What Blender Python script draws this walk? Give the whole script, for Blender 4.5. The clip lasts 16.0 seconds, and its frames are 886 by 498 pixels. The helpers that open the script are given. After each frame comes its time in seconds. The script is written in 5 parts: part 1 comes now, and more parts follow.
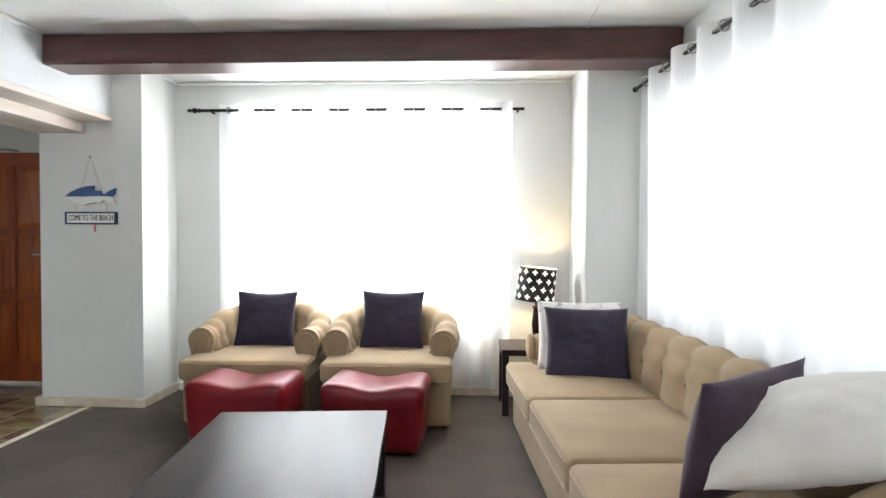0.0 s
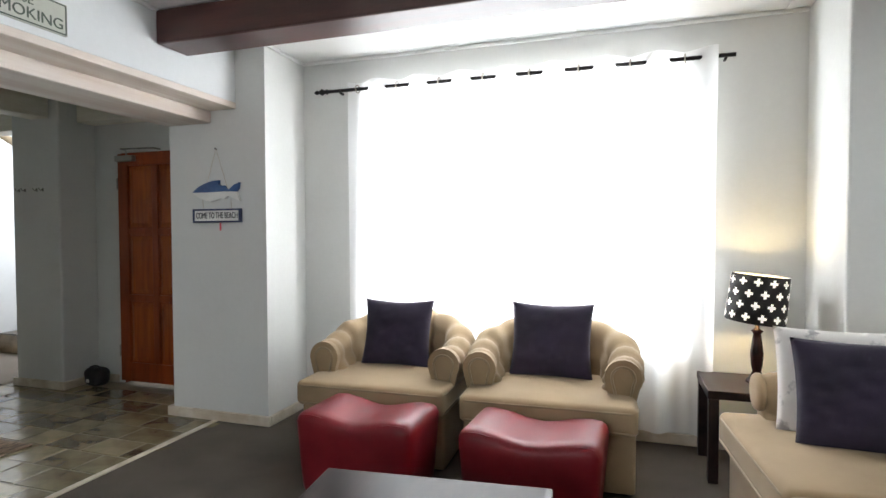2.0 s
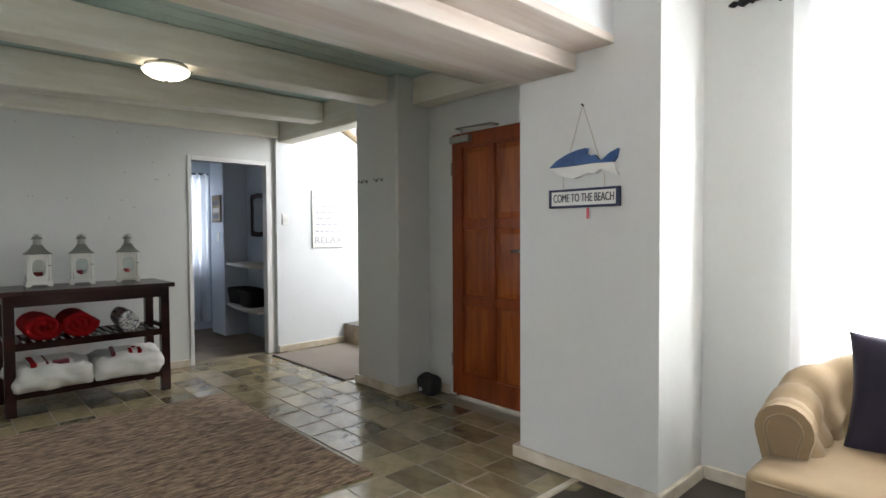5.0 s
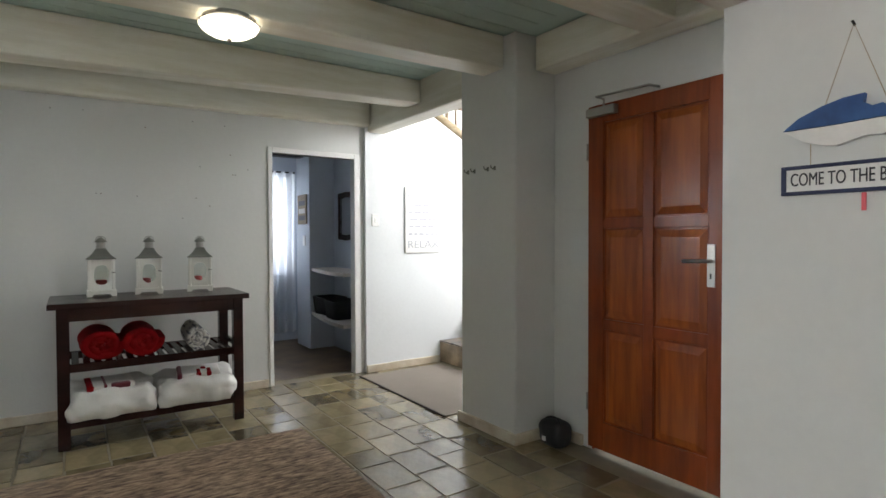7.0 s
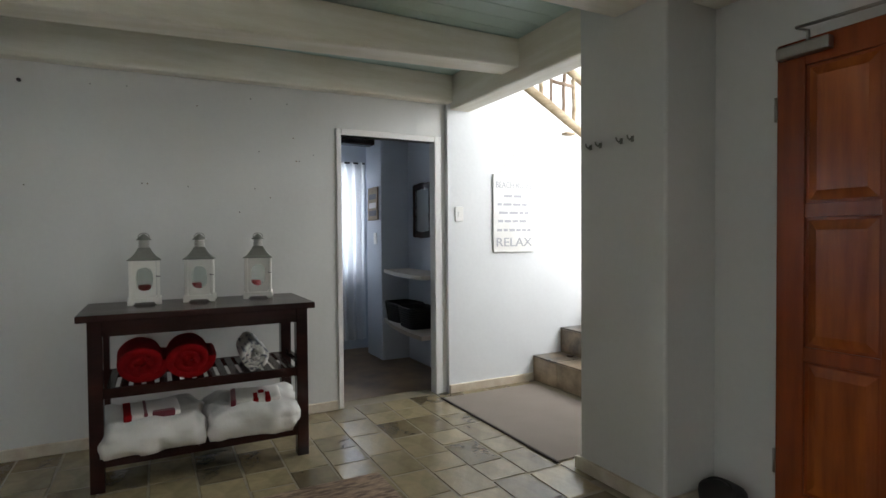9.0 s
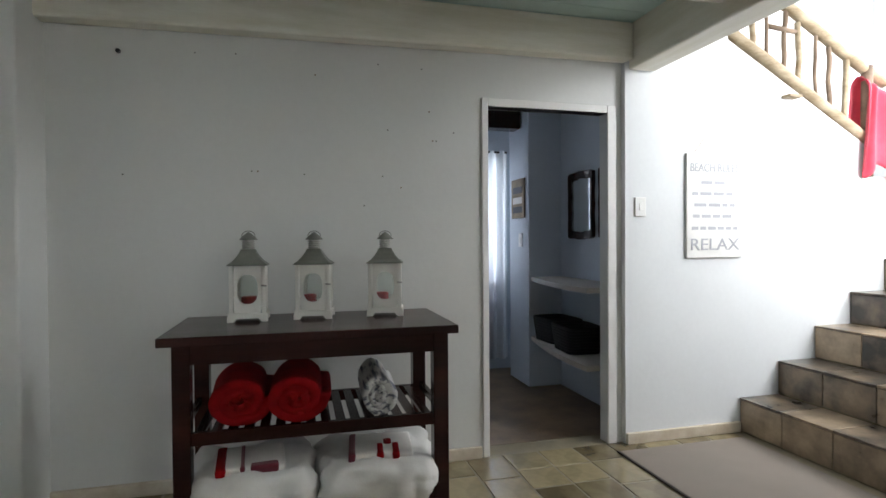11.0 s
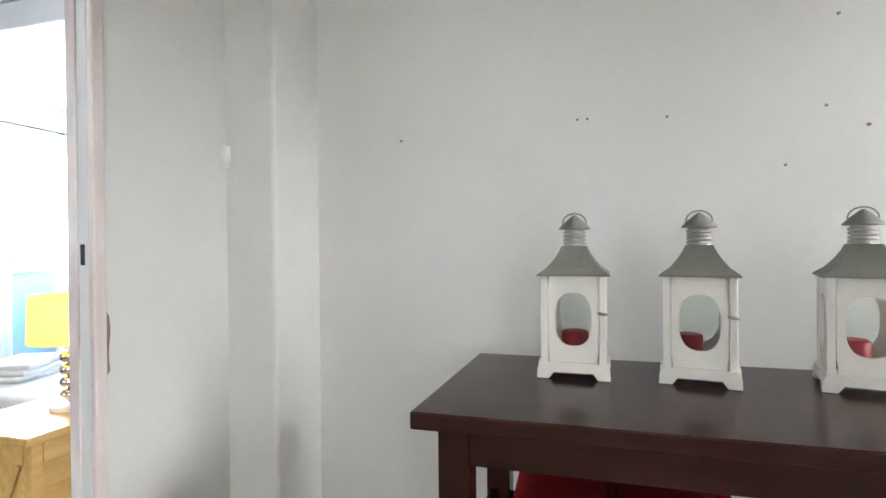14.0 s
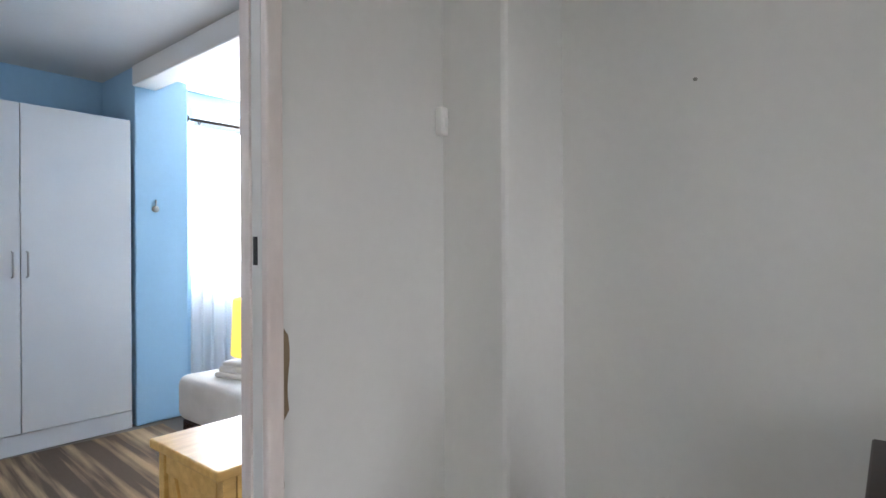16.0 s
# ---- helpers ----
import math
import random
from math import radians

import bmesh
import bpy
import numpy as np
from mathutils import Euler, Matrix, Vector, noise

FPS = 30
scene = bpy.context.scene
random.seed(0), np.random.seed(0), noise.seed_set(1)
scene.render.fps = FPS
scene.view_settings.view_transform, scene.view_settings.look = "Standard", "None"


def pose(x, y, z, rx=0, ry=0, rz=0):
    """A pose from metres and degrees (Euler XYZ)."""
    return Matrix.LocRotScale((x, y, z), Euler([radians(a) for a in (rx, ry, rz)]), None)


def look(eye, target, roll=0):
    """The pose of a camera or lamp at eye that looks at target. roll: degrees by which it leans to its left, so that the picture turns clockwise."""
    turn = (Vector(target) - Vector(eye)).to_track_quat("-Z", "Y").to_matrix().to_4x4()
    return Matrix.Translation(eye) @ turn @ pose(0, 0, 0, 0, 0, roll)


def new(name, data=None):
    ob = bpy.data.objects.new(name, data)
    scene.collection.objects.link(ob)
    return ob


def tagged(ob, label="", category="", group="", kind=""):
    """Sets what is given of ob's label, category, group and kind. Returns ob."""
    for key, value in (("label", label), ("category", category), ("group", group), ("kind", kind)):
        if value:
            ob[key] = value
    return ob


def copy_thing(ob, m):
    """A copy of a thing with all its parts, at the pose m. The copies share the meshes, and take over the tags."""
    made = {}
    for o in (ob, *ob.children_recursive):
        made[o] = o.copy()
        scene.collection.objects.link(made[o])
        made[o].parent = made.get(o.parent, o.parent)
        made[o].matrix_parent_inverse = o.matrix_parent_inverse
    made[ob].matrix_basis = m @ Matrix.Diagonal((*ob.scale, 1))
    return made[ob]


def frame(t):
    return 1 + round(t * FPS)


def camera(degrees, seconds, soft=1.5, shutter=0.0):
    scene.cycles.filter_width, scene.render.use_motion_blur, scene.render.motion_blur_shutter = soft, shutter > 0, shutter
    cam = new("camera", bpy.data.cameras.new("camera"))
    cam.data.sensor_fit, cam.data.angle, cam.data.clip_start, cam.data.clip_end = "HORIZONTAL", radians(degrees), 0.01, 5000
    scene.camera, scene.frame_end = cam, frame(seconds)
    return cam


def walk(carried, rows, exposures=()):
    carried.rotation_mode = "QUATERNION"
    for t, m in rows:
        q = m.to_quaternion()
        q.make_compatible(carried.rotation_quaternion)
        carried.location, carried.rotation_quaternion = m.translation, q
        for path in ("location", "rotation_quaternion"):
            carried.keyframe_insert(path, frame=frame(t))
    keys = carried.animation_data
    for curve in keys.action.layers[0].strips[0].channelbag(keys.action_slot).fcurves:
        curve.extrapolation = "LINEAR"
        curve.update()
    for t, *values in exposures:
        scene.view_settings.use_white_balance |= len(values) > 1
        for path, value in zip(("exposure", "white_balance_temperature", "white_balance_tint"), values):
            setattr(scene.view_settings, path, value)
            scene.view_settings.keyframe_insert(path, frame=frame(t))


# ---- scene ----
cam = camera(78.0, 16.0)
PATH = [
    (0, (0.203, 0.188, 1.333), (0.111, 2.186, 1.285), 0.3),
    (0.5, (0.172, 0.426, 1.327), (0.03, 2.42, 1.275), 0.3),
    (1, (0.138, 0.648, 1.324), (-0.097, 2.633, 1.27), 0.3),
    (1.5, (0.082, 0.873, 1.331), (-0.307, 2.834, 1.275), 0.1),
    (2, (0.003, 1.076, 1.325), (-0.608, 2.98, 1.268), -0.2),
    (2.5, (-0.124, 1.261, 1.334), (-0.923, 3.094, 1.275), -0.3),
    (3, (-0.285, 1.454, 1.327), (-1.254, 3.203, 1.268), -0.4),
    (3.5, (-0.487, 1.608, 1.31), (-1.635, 3.245, 1.259), -0.4),
    (4, (-0.705, 1.704, 1.295), (-2.006, 3.222, 1.243), -0.4),
    (4.5, (-0.929, 1.774, 1.289), (-2.323, 3.207, 1.242), -0.3),
    (4.7, (-1.015, 1.795, 1.286), (-2.436, 3.202, 1.233), -0.3),
    (7, (-2.006, 2.27, 1.273), (-3.658, 3.396, 1.23), -0.2),
    (7.5, (-2.188, 2.354, 1.259), (-3.881, 3.417, 1.215), -0.2),
    (8, (-2.386, 2.408, 1.259), (-4.107, 3.427, 1.218), -0.2),
    (8.2, (-2.469, 2.417, 1.26), (-4.194, 3.427, 1.218), -0.3),
    (10.5, (-3.501, 2.661, 1.238), (-5.399, 3.29, 1.201), -0.3),
    (11, (-3.738, 2.665, 1.236), (-5.673, 3.17, 1.207), -0.4),
    (11.5, (-3.971, 2.622, 1.229), (-5.941, 2.967, 1.205), -0.4),
    (12, (-4.173, 2.6, 1.229), (-6.164, 2.784, 1.203), -0.4),
    (12.5, (-4.403, 2.585, 1.222), (-6.402, 2.566, 1.207), -0.3),
    (13, (-4.577, 2.576, 1.208), (-6.563, 2.344, 1.195), -0.4),
    (13.5, (-4.759, 2.55, 1.201), (-6.715, 2.132, 1.2), -0.4),
    (14, (-4.924, 2.527, 1.212), (-6.836, 1.941, 1.196), -0.5),
    (14.5, (-5.076, 2.498, 1.226), (-6.912, 1.705, 1.203), -0.5),
    (15, (-5.196, 2.429, 1.211), (-6.928, 1.43, 1.19), -0.8),
    (15.5, (-5.305, 2.306, 1.21), (-6.943, 1.16, 1.199), -0.5),
    (16, (-5.396, 2.181, 1.198), (-6.937, 0.905, 1.195), -0.3),
]
EXPOSURES = [(0, 0.27, 6450, 12), (1, 0.08, 6450, 12), (2, -0.22, 6500, 12), (2.5, -0.15, 6550, 12), (3.0, 0.08, 6600, 12), (3.5, 0.14, 6650, 12), (4.5, 0.22, 6650, 12), (7, 0.28, 6800, 12), (8, -0.12, 6800, 12), (10.5, 0.0, 6600, 12), (11.5, 0.12, 6600, 12), (12.5, 0.7, 6650, 14), (13, 1.0, 6650, 16), (13.5, 1.28, 6650, 16), (14.0, 1.36, 6650, 16), (14.5, 1.3, 6650, 16), (15, 1.05, 6650, 17), (15.5, 0.82, 6650, 18), (16, 0.55, 6600, 18)]
walk(cam, [(t, look(eye, target, roll)) for t, eye, target, roll in PATH], EXPOSURES)

# ---- world and light ----
world = bpy.data.worlds.new("sky")
scene.world = world
world.use_nodes = True
wn = world.node_tree
sky = wn.nodes.new("ShaderNodeTexSky")
sky.sky_type = 'NISHITA'
sky.sun_disc = False
sky.sun_elevation = radians(68)
sky.sun_rotation = radians(200)
wn.links.new(sky.outputs[0], wn.nodes["Background"].inputs[0])
wn.nodes["Background"].inputs[1].default_value = 0.12

sun_data = bpy.data.lights.new("sun", 'SUN')
sun_data.energy, sun_data.angle, sun_data.color = 3.0, radians(0.5), (1.0, 0.95, 0.88)
sun = new("sun", sun_data)
sun.matrix_world = look((-5, -12, 30), (-1, 2, 0))


def window_light(name, eye, target, w, h, watts, color):
    d = bpy.data.lights.new(name, 'AREA')
    d.shape, d.size, d.size_y, d.energy, d.color = 'RECTANGLE', w, h, watts, color
    ob = new(name, d)
    ob.matrix_world = look(eye, target)
    return ob


DAY = (0.93, 0.97, 1.0)
window_light("daylight_north", (-0.66, 5.02, 1.47), (-0.66, 4, 1.42), 1.95, 1.6, 380, DAY)
window_light("daylight_east", (1.78, 2.85, 1.55), (0.8, 2.79, 1.5), 2.5, 1.45, 45, DAY)
window_light("daylight_stairs", (-4.75, 6.6, 2.25), (-6.6, 6.5, 1.5), 1.3, 1.3, 120, DAY)
# added lamp high in the stairwell, unseen, brightens steps and hall floor
window_light("fill_stairs_upper", (-6.2, 8.15, 3.2), (-6.4, 6.5, 2.4), 1.6, 1.2, 110, DAY)
window_light("daylight_bedroom", (-7.95, -2.1, 1.6), (-7.9, -1.0, 1.4), 1.1, 1.05, 230, DAY)
window_light("daylight_bathroom", (-8.92, 4.1, 1.5), (-8.0, 4.05, 1.4), 0.7, 1.1, 21, (0.84, 0.92, 1.0))
# invented lamp behind the walk, brightens the door wall, pillar and fish wall
window_light("fill_south", (-1.2, -2.0, 1.6), (-1.2, -1.0, 1.4), 1.6, 1.3, 58, DAY)
# added lamp out of view, lifts the wardrobe side of the bedroom
window_light("fill_bedroom_east", (-3.15, -0.6, 1.6), (-4.2, -0.6, 1.4), 1.2, 1.1, 12, DAY)

bulb_data = bpy.data.lights.new("bulb", 'POINT')
bulb_data.energy, bulb_data.color, bulb_data.shadow_soft_size = 11, (1.0, 0.76, 0.38), 0.03
bulb = new("table_lamp_bulb", bulb_data)
bulb.location = (0.735, 4.47, 0.97)

# ---- materials ----


def mk(name, col, rough=0.6, var=0.06, scale=2.5, fine=90.0, bump=0.08, metal=0.0, sheen=0.0, coat=0.0,
       col2=None, stretch=(1, 1, 1), rand=0.0, spec=0.5, split=(0.35, 0.65), dist=0.004):
    m = bpy.data.materials.new(name)
    m.use_nodes = True
    nt = m.node_tree
    N, L = nt.nodes, nt.links
    p = N["Principled BSDF"]
    tc = N.new("ShaderNodeTexCoord")
    mp = N.new("ShaderNodeMapping")
    mp.inputs["Scale"].default_value = stretch
    L.new(tc.outputs["Object"], mp.inputs["Vector"])
    big = N.new("ShaderNodeTexNoise")
    big.inputs["Scale"].default_value, big.inputs["Detail"].default_value = scale, 5
    L.new(mp.outputs[0], big.inputs["Vector"])
    small = N.new("ShaderNodeTexNoise")
    small.inputs["Scale"].default_value, small.inputs["Detail"].default_value = fine, 3
    L.new(mp.outputs[0], small.inputs["Vector"])
    ramp = N.new("ShaderNodeValToRGB")
    c2 = col2 or tuple(min(1, c * (1 + var)) for c in col)
    c1 = col if col2 else tuple(c * (1 - var) for c in col)
    ramp.color_ramp.elements[0].position, ramp.color_ramp.elements[1].position = split
    ramp.color_ramp.elements[0].color, ramp.color_ramp.elements[1].color = (*c1, 1), (*c2, 1)
    fac = big.outputs[0]
    if rand:
        info = N.new("ShaderNodeObjectInfo")
        add = N.new("ShaderNodeMath")
        add.operation = 'MULTIPLY_ADD'
        L.new(info.outputs["Random"], add.inputs[0])
        add.inputs[1].default_value = rand
        sub = N.new("ShaderNodeMath")
        sub.operation = 'SUBTRACT'
        L.new(big.outputs[0], sub.inputs[0])
        sub.inputs[1].default_value = rand / 2
        L.new(sub.outputs[0], add.inputs[2])
        fac = add.outputs[0]
    L.new(fac, ramp.inputs[0])
    mul = N.new("ShaderNodeMix")
    mul.data_type, mul.blend_type = 'RGBA', 'MULTIPLY'
    mul.inputs[0].default_value = 1.0
    grain = N.new("ShaderNodeMapRange")
    grain.inputs["To Min"].default_value, grain.inputs["To Max"].default_value = 1 - var, 1 + var
    L.new(small.outputs[0], grain.inputs[0])
    L.new(ramp.outputs[0], mul.inputs[6])
    L.new(grain.outputs[0], mul.inputs[7])
    L.new(mul.outputs[2], p.inputs["Base Color"])
    rr = N.new("ShaderNodeMapRange")
    rr.inputs["To Min"].default_value, rr.inputs["To Max"].default_value = max(0.02, rough - 0.08), min(1, rough + 0.08)
    L.new(big.outputs[0], rr.inputs[0])
    L.new(rr.outputs[0], p.inputs["Roughness"])
    p.inputs["Metallic"].default_value = metal
    p.inputs["Specular IOR Level"].default_value = spec
    p.inputs["Sheen Weight"].default_value = sheen
    p.inputs["Coat Weight"].default_value = coat
    p.inputs["Coat Roughness"].default_value = 0.15
    if bump:
        b = N.new("ShaderNodeBump")
        b.inputs["Strength"].default_value, b.inputs["Distance"].default_value = bump, dist
        L.new(small.outputs[0], b.inputs["Height"])
        L.new(b.outputs[0], p.inputs["Normal"])
    return m


def sheer(name, col, through_share, gauze=0.0):
    m = bpy.data.materials.new(name)
    m.use_nodes = True
    N, L = m.node_tree.nodes, m.node_tree.links
    N.remove(N["Principled BSDF"])
    out = N["Material Output"]
    d, t, mix = N.new("ShaderNodeBsdfDiffuse"), N.new("ShaderNodeBsdfTranslucent"), N.new("ShaderNodeMixShader")
    noise_tex = N.new("ShaderNodeTexNoise")
    noise_tex.inputs["Scale"].default_value = 6
    ramp = N.new("ShaderNodeValToRGB")
    ramp.color_ramp.elements[0].color = (*[c * 0.93 for c in col], 1)
    ramp.color_ramp.elements[1].color = (*col, 1)
    L.new(noise_tex.outputs[0], ramp.inputs[0])
    for n in (d, t):
        L.new(ramp.outputs[0], n.inputs[0])
    mix.inputs[0].default_value = through_share
    L.new(d.outputs[0], mix.inputs[1])
    L.new(t.outputs[0], mix.inputs[2])
    last = mix
    if gauze:
        g, mix2 = N.new("ShaderNodeBsdfTransparent"), N.new("ShaderNodeMixShader")
        mix2.inputs[0].default_value = gauze
        L.new(mix.outputs[0], mix2.inputs[1])
        L.new(g.outputs[0], mix2.inputs[2])
        last = mix2
    L.new(last.outputs[0], out.inputs[0])
    return m


def glow(name, col, strength):
    m = bpy.data.materials.new(name)
    m.use_nodes = True
    p = m.node_tree.nodes["Principled BSDF"]
    p.inputs["Base Color"].default_value = (*col, 1)
    p.inputs["Emission Color"].default_value = (*col, 1)
    p.inputs["Emission Strength"].default_value = strength
    return m


def clear_glass(name):
    m = bpy.data.materials.new(name)
    m.use_nodes = True
    N, L = m.node_tree.nodes, m.node_tree.links
    N.remove(N["Principled BSDF"])
    g, t, mix, f = (N.new("ShaderNodeBsdfGlossy"), N.new("ShaderNodeBsdfTransparent"), N.new("ShaderNodeMixShader"),
                    N.new("ShaderNodeFresnel"))
    g.inputs["Roughness"].default_value = 0.03
    t.inputs[0].default_value = (0.95, 0.97, 0.96, 1)
    L.new(f.outputs[0], mix.inputs[0])
    L.new(t.outputs[0], mix.inputs[1])
    L.new(g.outputs[0], mix.inputs[2])
    L.new(mix.outputs[0], N["Material Output"].inputs[0])
    return m


WALL = mk("wall_paint", (0.66, 0.665, 0.645), 0.55, 0.03, 1.2, 35, 0.12, dist=0.006)
WALL_WHITE = mk("wall_paint_white", (0.74, 0.76, 0.77), 0.6, 0.03, 1.2, 35, 0.12, dist=0.006)
WALL_BLUE = mk("wall_paint_blue", (0.36, 0.58, 0.76), 0.6, 0.03, 1.5, 40, 0.1)
WALL_BATH = mk("wall_paint_bath", (0.51, 0.56, 0.63), 0.6, 0.04, 1.5, 40, 0.1)
CEIL = mk("ceiling_paint", (0.82, 0.82, 0.80), 0.6, 0.02, 1.5, 60, 0.03)
CEIL_HALL = mk("ceiling_boards_green", (0.52, 0.66, 0.62), 0.5, 0.06, 2, 60, 0.05)
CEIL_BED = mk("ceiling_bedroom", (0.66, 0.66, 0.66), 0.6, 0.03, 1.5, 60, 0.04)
WASH = mk("whitewashed_timber", (0.76, 0.72, 0.60), 0.5, 0.06, 6, 60, 0.15, col2=(0.86, 0.83, 0.74), stretch=(3, 0.35, 3))
WASH_X = mk("whitewashed_timber_cross", (0.76, 0.72, 0.60), 0.5, 0.06, 6, 60, 0.15, col2=(0.86, 0.83, 0.74), stretch=(0.35, 3, 3))
WASH_PINK = mk("limewashed_lintel", (0.64, 0.53, 0.46), 0.5, 0.05, 2.5, 40, 0.15, col2=(0.80, 0.74, 0.68), stretch=(4, 0.3, 4))
BASE = mk("skirting_cream", (0.52, 0.43, 0.32), 0.5, 0.08, 7, 80, 0.1, col2=(0.68, 0.62, 0.52))
MAHOG = mk("beam_mahogany", (0.035, 0.011, 0.009), 0.38, 0.15, 4, 40, 0.1, col2=(0.065, 0.020, 0.015), stretch=(0.3, 3, 3))
DARKWOOD = mk("dark_stained_wood", (0.022, 0.010, 0.009), 0.24, 0.15, 4, 50, 0.03, col2=(0.042, 0.014, 0.011), stretch=(2, 0.3, 2), spec=0.22)
ESPRESSO = mk("espresso_wood", (0.016, 0.011, 0.011), 0.35, 0.12, 4, 50, 0.05, col2=(0.032, 0.02, 0.018), stretch=(3, 0.4, 3), coat=0.0, spec=0.13)
DOORWOOD = mk("varnished_red_wood", (0.18, 0.029, 0.004), 0.34, 0.08, 5, 45, 0.03, col2=(0.27, 0.050, 0.007), stretch=(3.5, 3.5, 0.4), coat=0.2, spec=0.35)
DOORPANEL = mk("varnished_door_panel", (0.21, 0.038, 0.005), 0.34, 0.08, 4, 45, 0.03, col2=(0.36, 0.085, 0.011), stretch=(5, 5, 0.5), coat=0.2, spec=0.35)
PINE = mk("pine", (0.58, 0.33, 0.09), 0.4, 0.08, 5, 40, 0.05, col2=(0.72, 0.46, 0.16), stretch=(1, 6, 6), coat=0.2)
LOG = mk("bleached_log", (0.26, 0.19, 0.11), 0.7, 0.15, 5, 40, 0.3, col2=(0.44, 0.35, 0.24), stretch=(4, 1, 4))
STICK = mk("dark_stick", (0.13, 0.085, 0.055), 0.75, 0.15, 6, 50, 0.3, col2=(0.28, 0.20, 0.14))
FABRIC = mk("tan_upholstery", (0.265, 0.183, 0.099), 0.85, 0.06, 3, 420, 0.3, col2=(0.330, 0.232, 0.130), sheen=0.1, dist=0.002)
PIPING = mk("tan_piping", (0.27, 0.195, 0.11), 0.8, 0.06, 6, 300, 0.2, sheen=0.2)
PURPLE = mk("purple_velvet", (0.015, 0.010, 0.024), 0.85, 0.2, 5, 250, 0.2, col2=(0.029, 0.019, 0.043), sheen=0.06)
PLUM = mk("plum_velvet", (0.022, 0.011, 0.020), 0.8, 0.2, 6, 250, 0.2, col2=(0.055, 0.030, 0.050), sheen=0.15)
LINEN = mk("white_linen", (0.70, 0.67, 0.63), 0.85, 0.05, 7, 300, 0.25, col2=(0.80, 0.77, 0.73), sheen=0.2)
PRINT = mk("white_linen_grey_print", (0.34, 0.32, 0.32), 0.85, 0.05, 10, 300, 0.2, col2=(0.74, 0.71, 0.68), split=(0.40, 0.46))
REDLEATHER = mk("red_leather", (0.135, 0.004, 0.009), 0.44, 0.08, 5, 160, 0.25, col2=(0.185, 0.008, 0.013), spec=0.35, dist=0.002)
REDBLANKET = mk("red_fleece", (0.21, 0.003, 0.005), 0.95, 0.18, 14, 320, 0.6, col2=(0.31, 0.006, 0.008), spec=0.15)
STRIPED = mk("striped_towel", (0.13, 0.14, 0.18), 0.9, 0.1, 14, 260, 0.4, col2=(0.62, 0.62, 0.60), stretch=(0.4, 3.0, 4.2), split=(0.38, 0.50))
DUVET = mk("white_duvet", (0.74, 0.73, 0.70), 0.6, 0.04, 5, 60, 0.3, coat=0.25)
CARPET = mk("grey_carpet", (0.062, 0.049, 0.037), 0.95, 0.22, 3, 520, 0.6, col2=(0.086, 0.069, 0.053), dist=0.003)
MAT = mk("taupe_mat", (0.23, 0.195, 0.165), 0.95, 0.12, 4, 420, 0.5, col2=(0.25, 0.21, 0.18))
MATEDGE = mk("mat_edge", (0.05, 0.04, 0.035), 0.9, 0.1)
RUG = mk("woven_jute", (0.085, 0.050, 0.031), 0.95, 0.4, 34, 150, 0.8, col2=(0.42, 0.30, 0.20), stretch=(1.8, 0.45, 1), split=(0.34, 0.70), dist=0.006)
SLATE = mk("slate_tile", (0.125, 0.098, 0.054), 0.22, 0.18, 6, 30, 0.42, col2=(0.36, 0.295, 0.17), rand=0.55, coat=0.45, split=(0.2, 0.8))
STEPTILE = mk("step_tile", (0.045, 0.036, 0.028), 0.3, 0.2, 7, 40, 0.25, col2=(0.44, 0.33, 0.22), rand=0.6, coat=0.25, split=(0.2, 0.8))
GROUT = mk("grout", (0.23, 0.195, 0.13), 0.8, 0.12, 8, 120, 0.2)
DARKFLOOR = mk("dark_tile_floor", (0.11, 0.066, 0.034), 0.35, 0.2, 5, 50, 0.2, col2=(0.25, 0.165, 0.09))
BEDFLOOR = mk("bedroom_floor", (0.10, 0.085, 0.07), 0.6, 0.15, 5, 60, 0.2)
STRIPERUG = mk("striped_rug", (0.060, 0.036, 0.021), 0.95, 0.3, 3.6, 160, 0.5, col2=(0.37, 0.25, 0.14), stretch=(3.4, 0.16, 1), split=(0.46, 0.66))
IRON = mk("black_iron", (0.022, 0.02, 0.02), 0.42, 0.15, 8, 80, 0.1, metal=0.6)
STEEL = mk("brushed_steel", (0.40, 0.385, 0.36), 0.36, 0.06, 8, 120, 0.05, metal=1.0)
BALLS = mk("polished_nickel", (0.62, 0.56, 0.48), 0.14, 0.05, 8, 120, 0.0, metal=1.0)
CHROME = mk("eyelet_metal", (0.42, 0.38, 0.33), 0.3, 0.06, 8, 120, 0.02, metal=1.0)
BLACKPL = mk("black_plastic", (0.012, 0.012, 0.013), 0.5, 0.1, 8, 90, 0.1)
WHITEPL = mk("white_plastic", (0.80, 0.80, 0.78), 0.35, 0.02, 8, 90, 0.0)
WHITEPT = mk("white_gloss_paint", (0.80, 0.79, 0.77), 0.4, 0.03, 5, 60, 0.06)
JAMB = mk("worn_pink_white_paint", (0.62, 0.54, 0.51), 0.5, 0.05, 5, 60, 0.15, col2=(0.74, 0.69, 0.66), stretch=(2, 2, 0.6))
CHIP = mk("bare_wood_chip", (0.22, 0.16, 0.10), 0.8, 0.15, 12, 90, 0.3)
DISTRESS = mk("distressed_white_wood", (0.30, 0.26, 0.22), 0.55, 0.04, 11, 60, 0.15, col2=(0.86, 0.85, 0.80), split=(0.22, 0.27))
ZINC = mk("grey_zinc", (0.22, 0.225, 0.20), 0.55, 0.1, 8, 90, 0.1, metal=0.25)
CANDLE = mk("red_candle", (0.30, 0.012, 0.016), 0.5, 0.06, 8, 60, 0.05)
BLUEPT = mk("blue_paint", (0.012, 0.055, 0.19), 0.45, 0.12, 12, 70, 0.15, col2=(0.03, 0.10, 0.28))
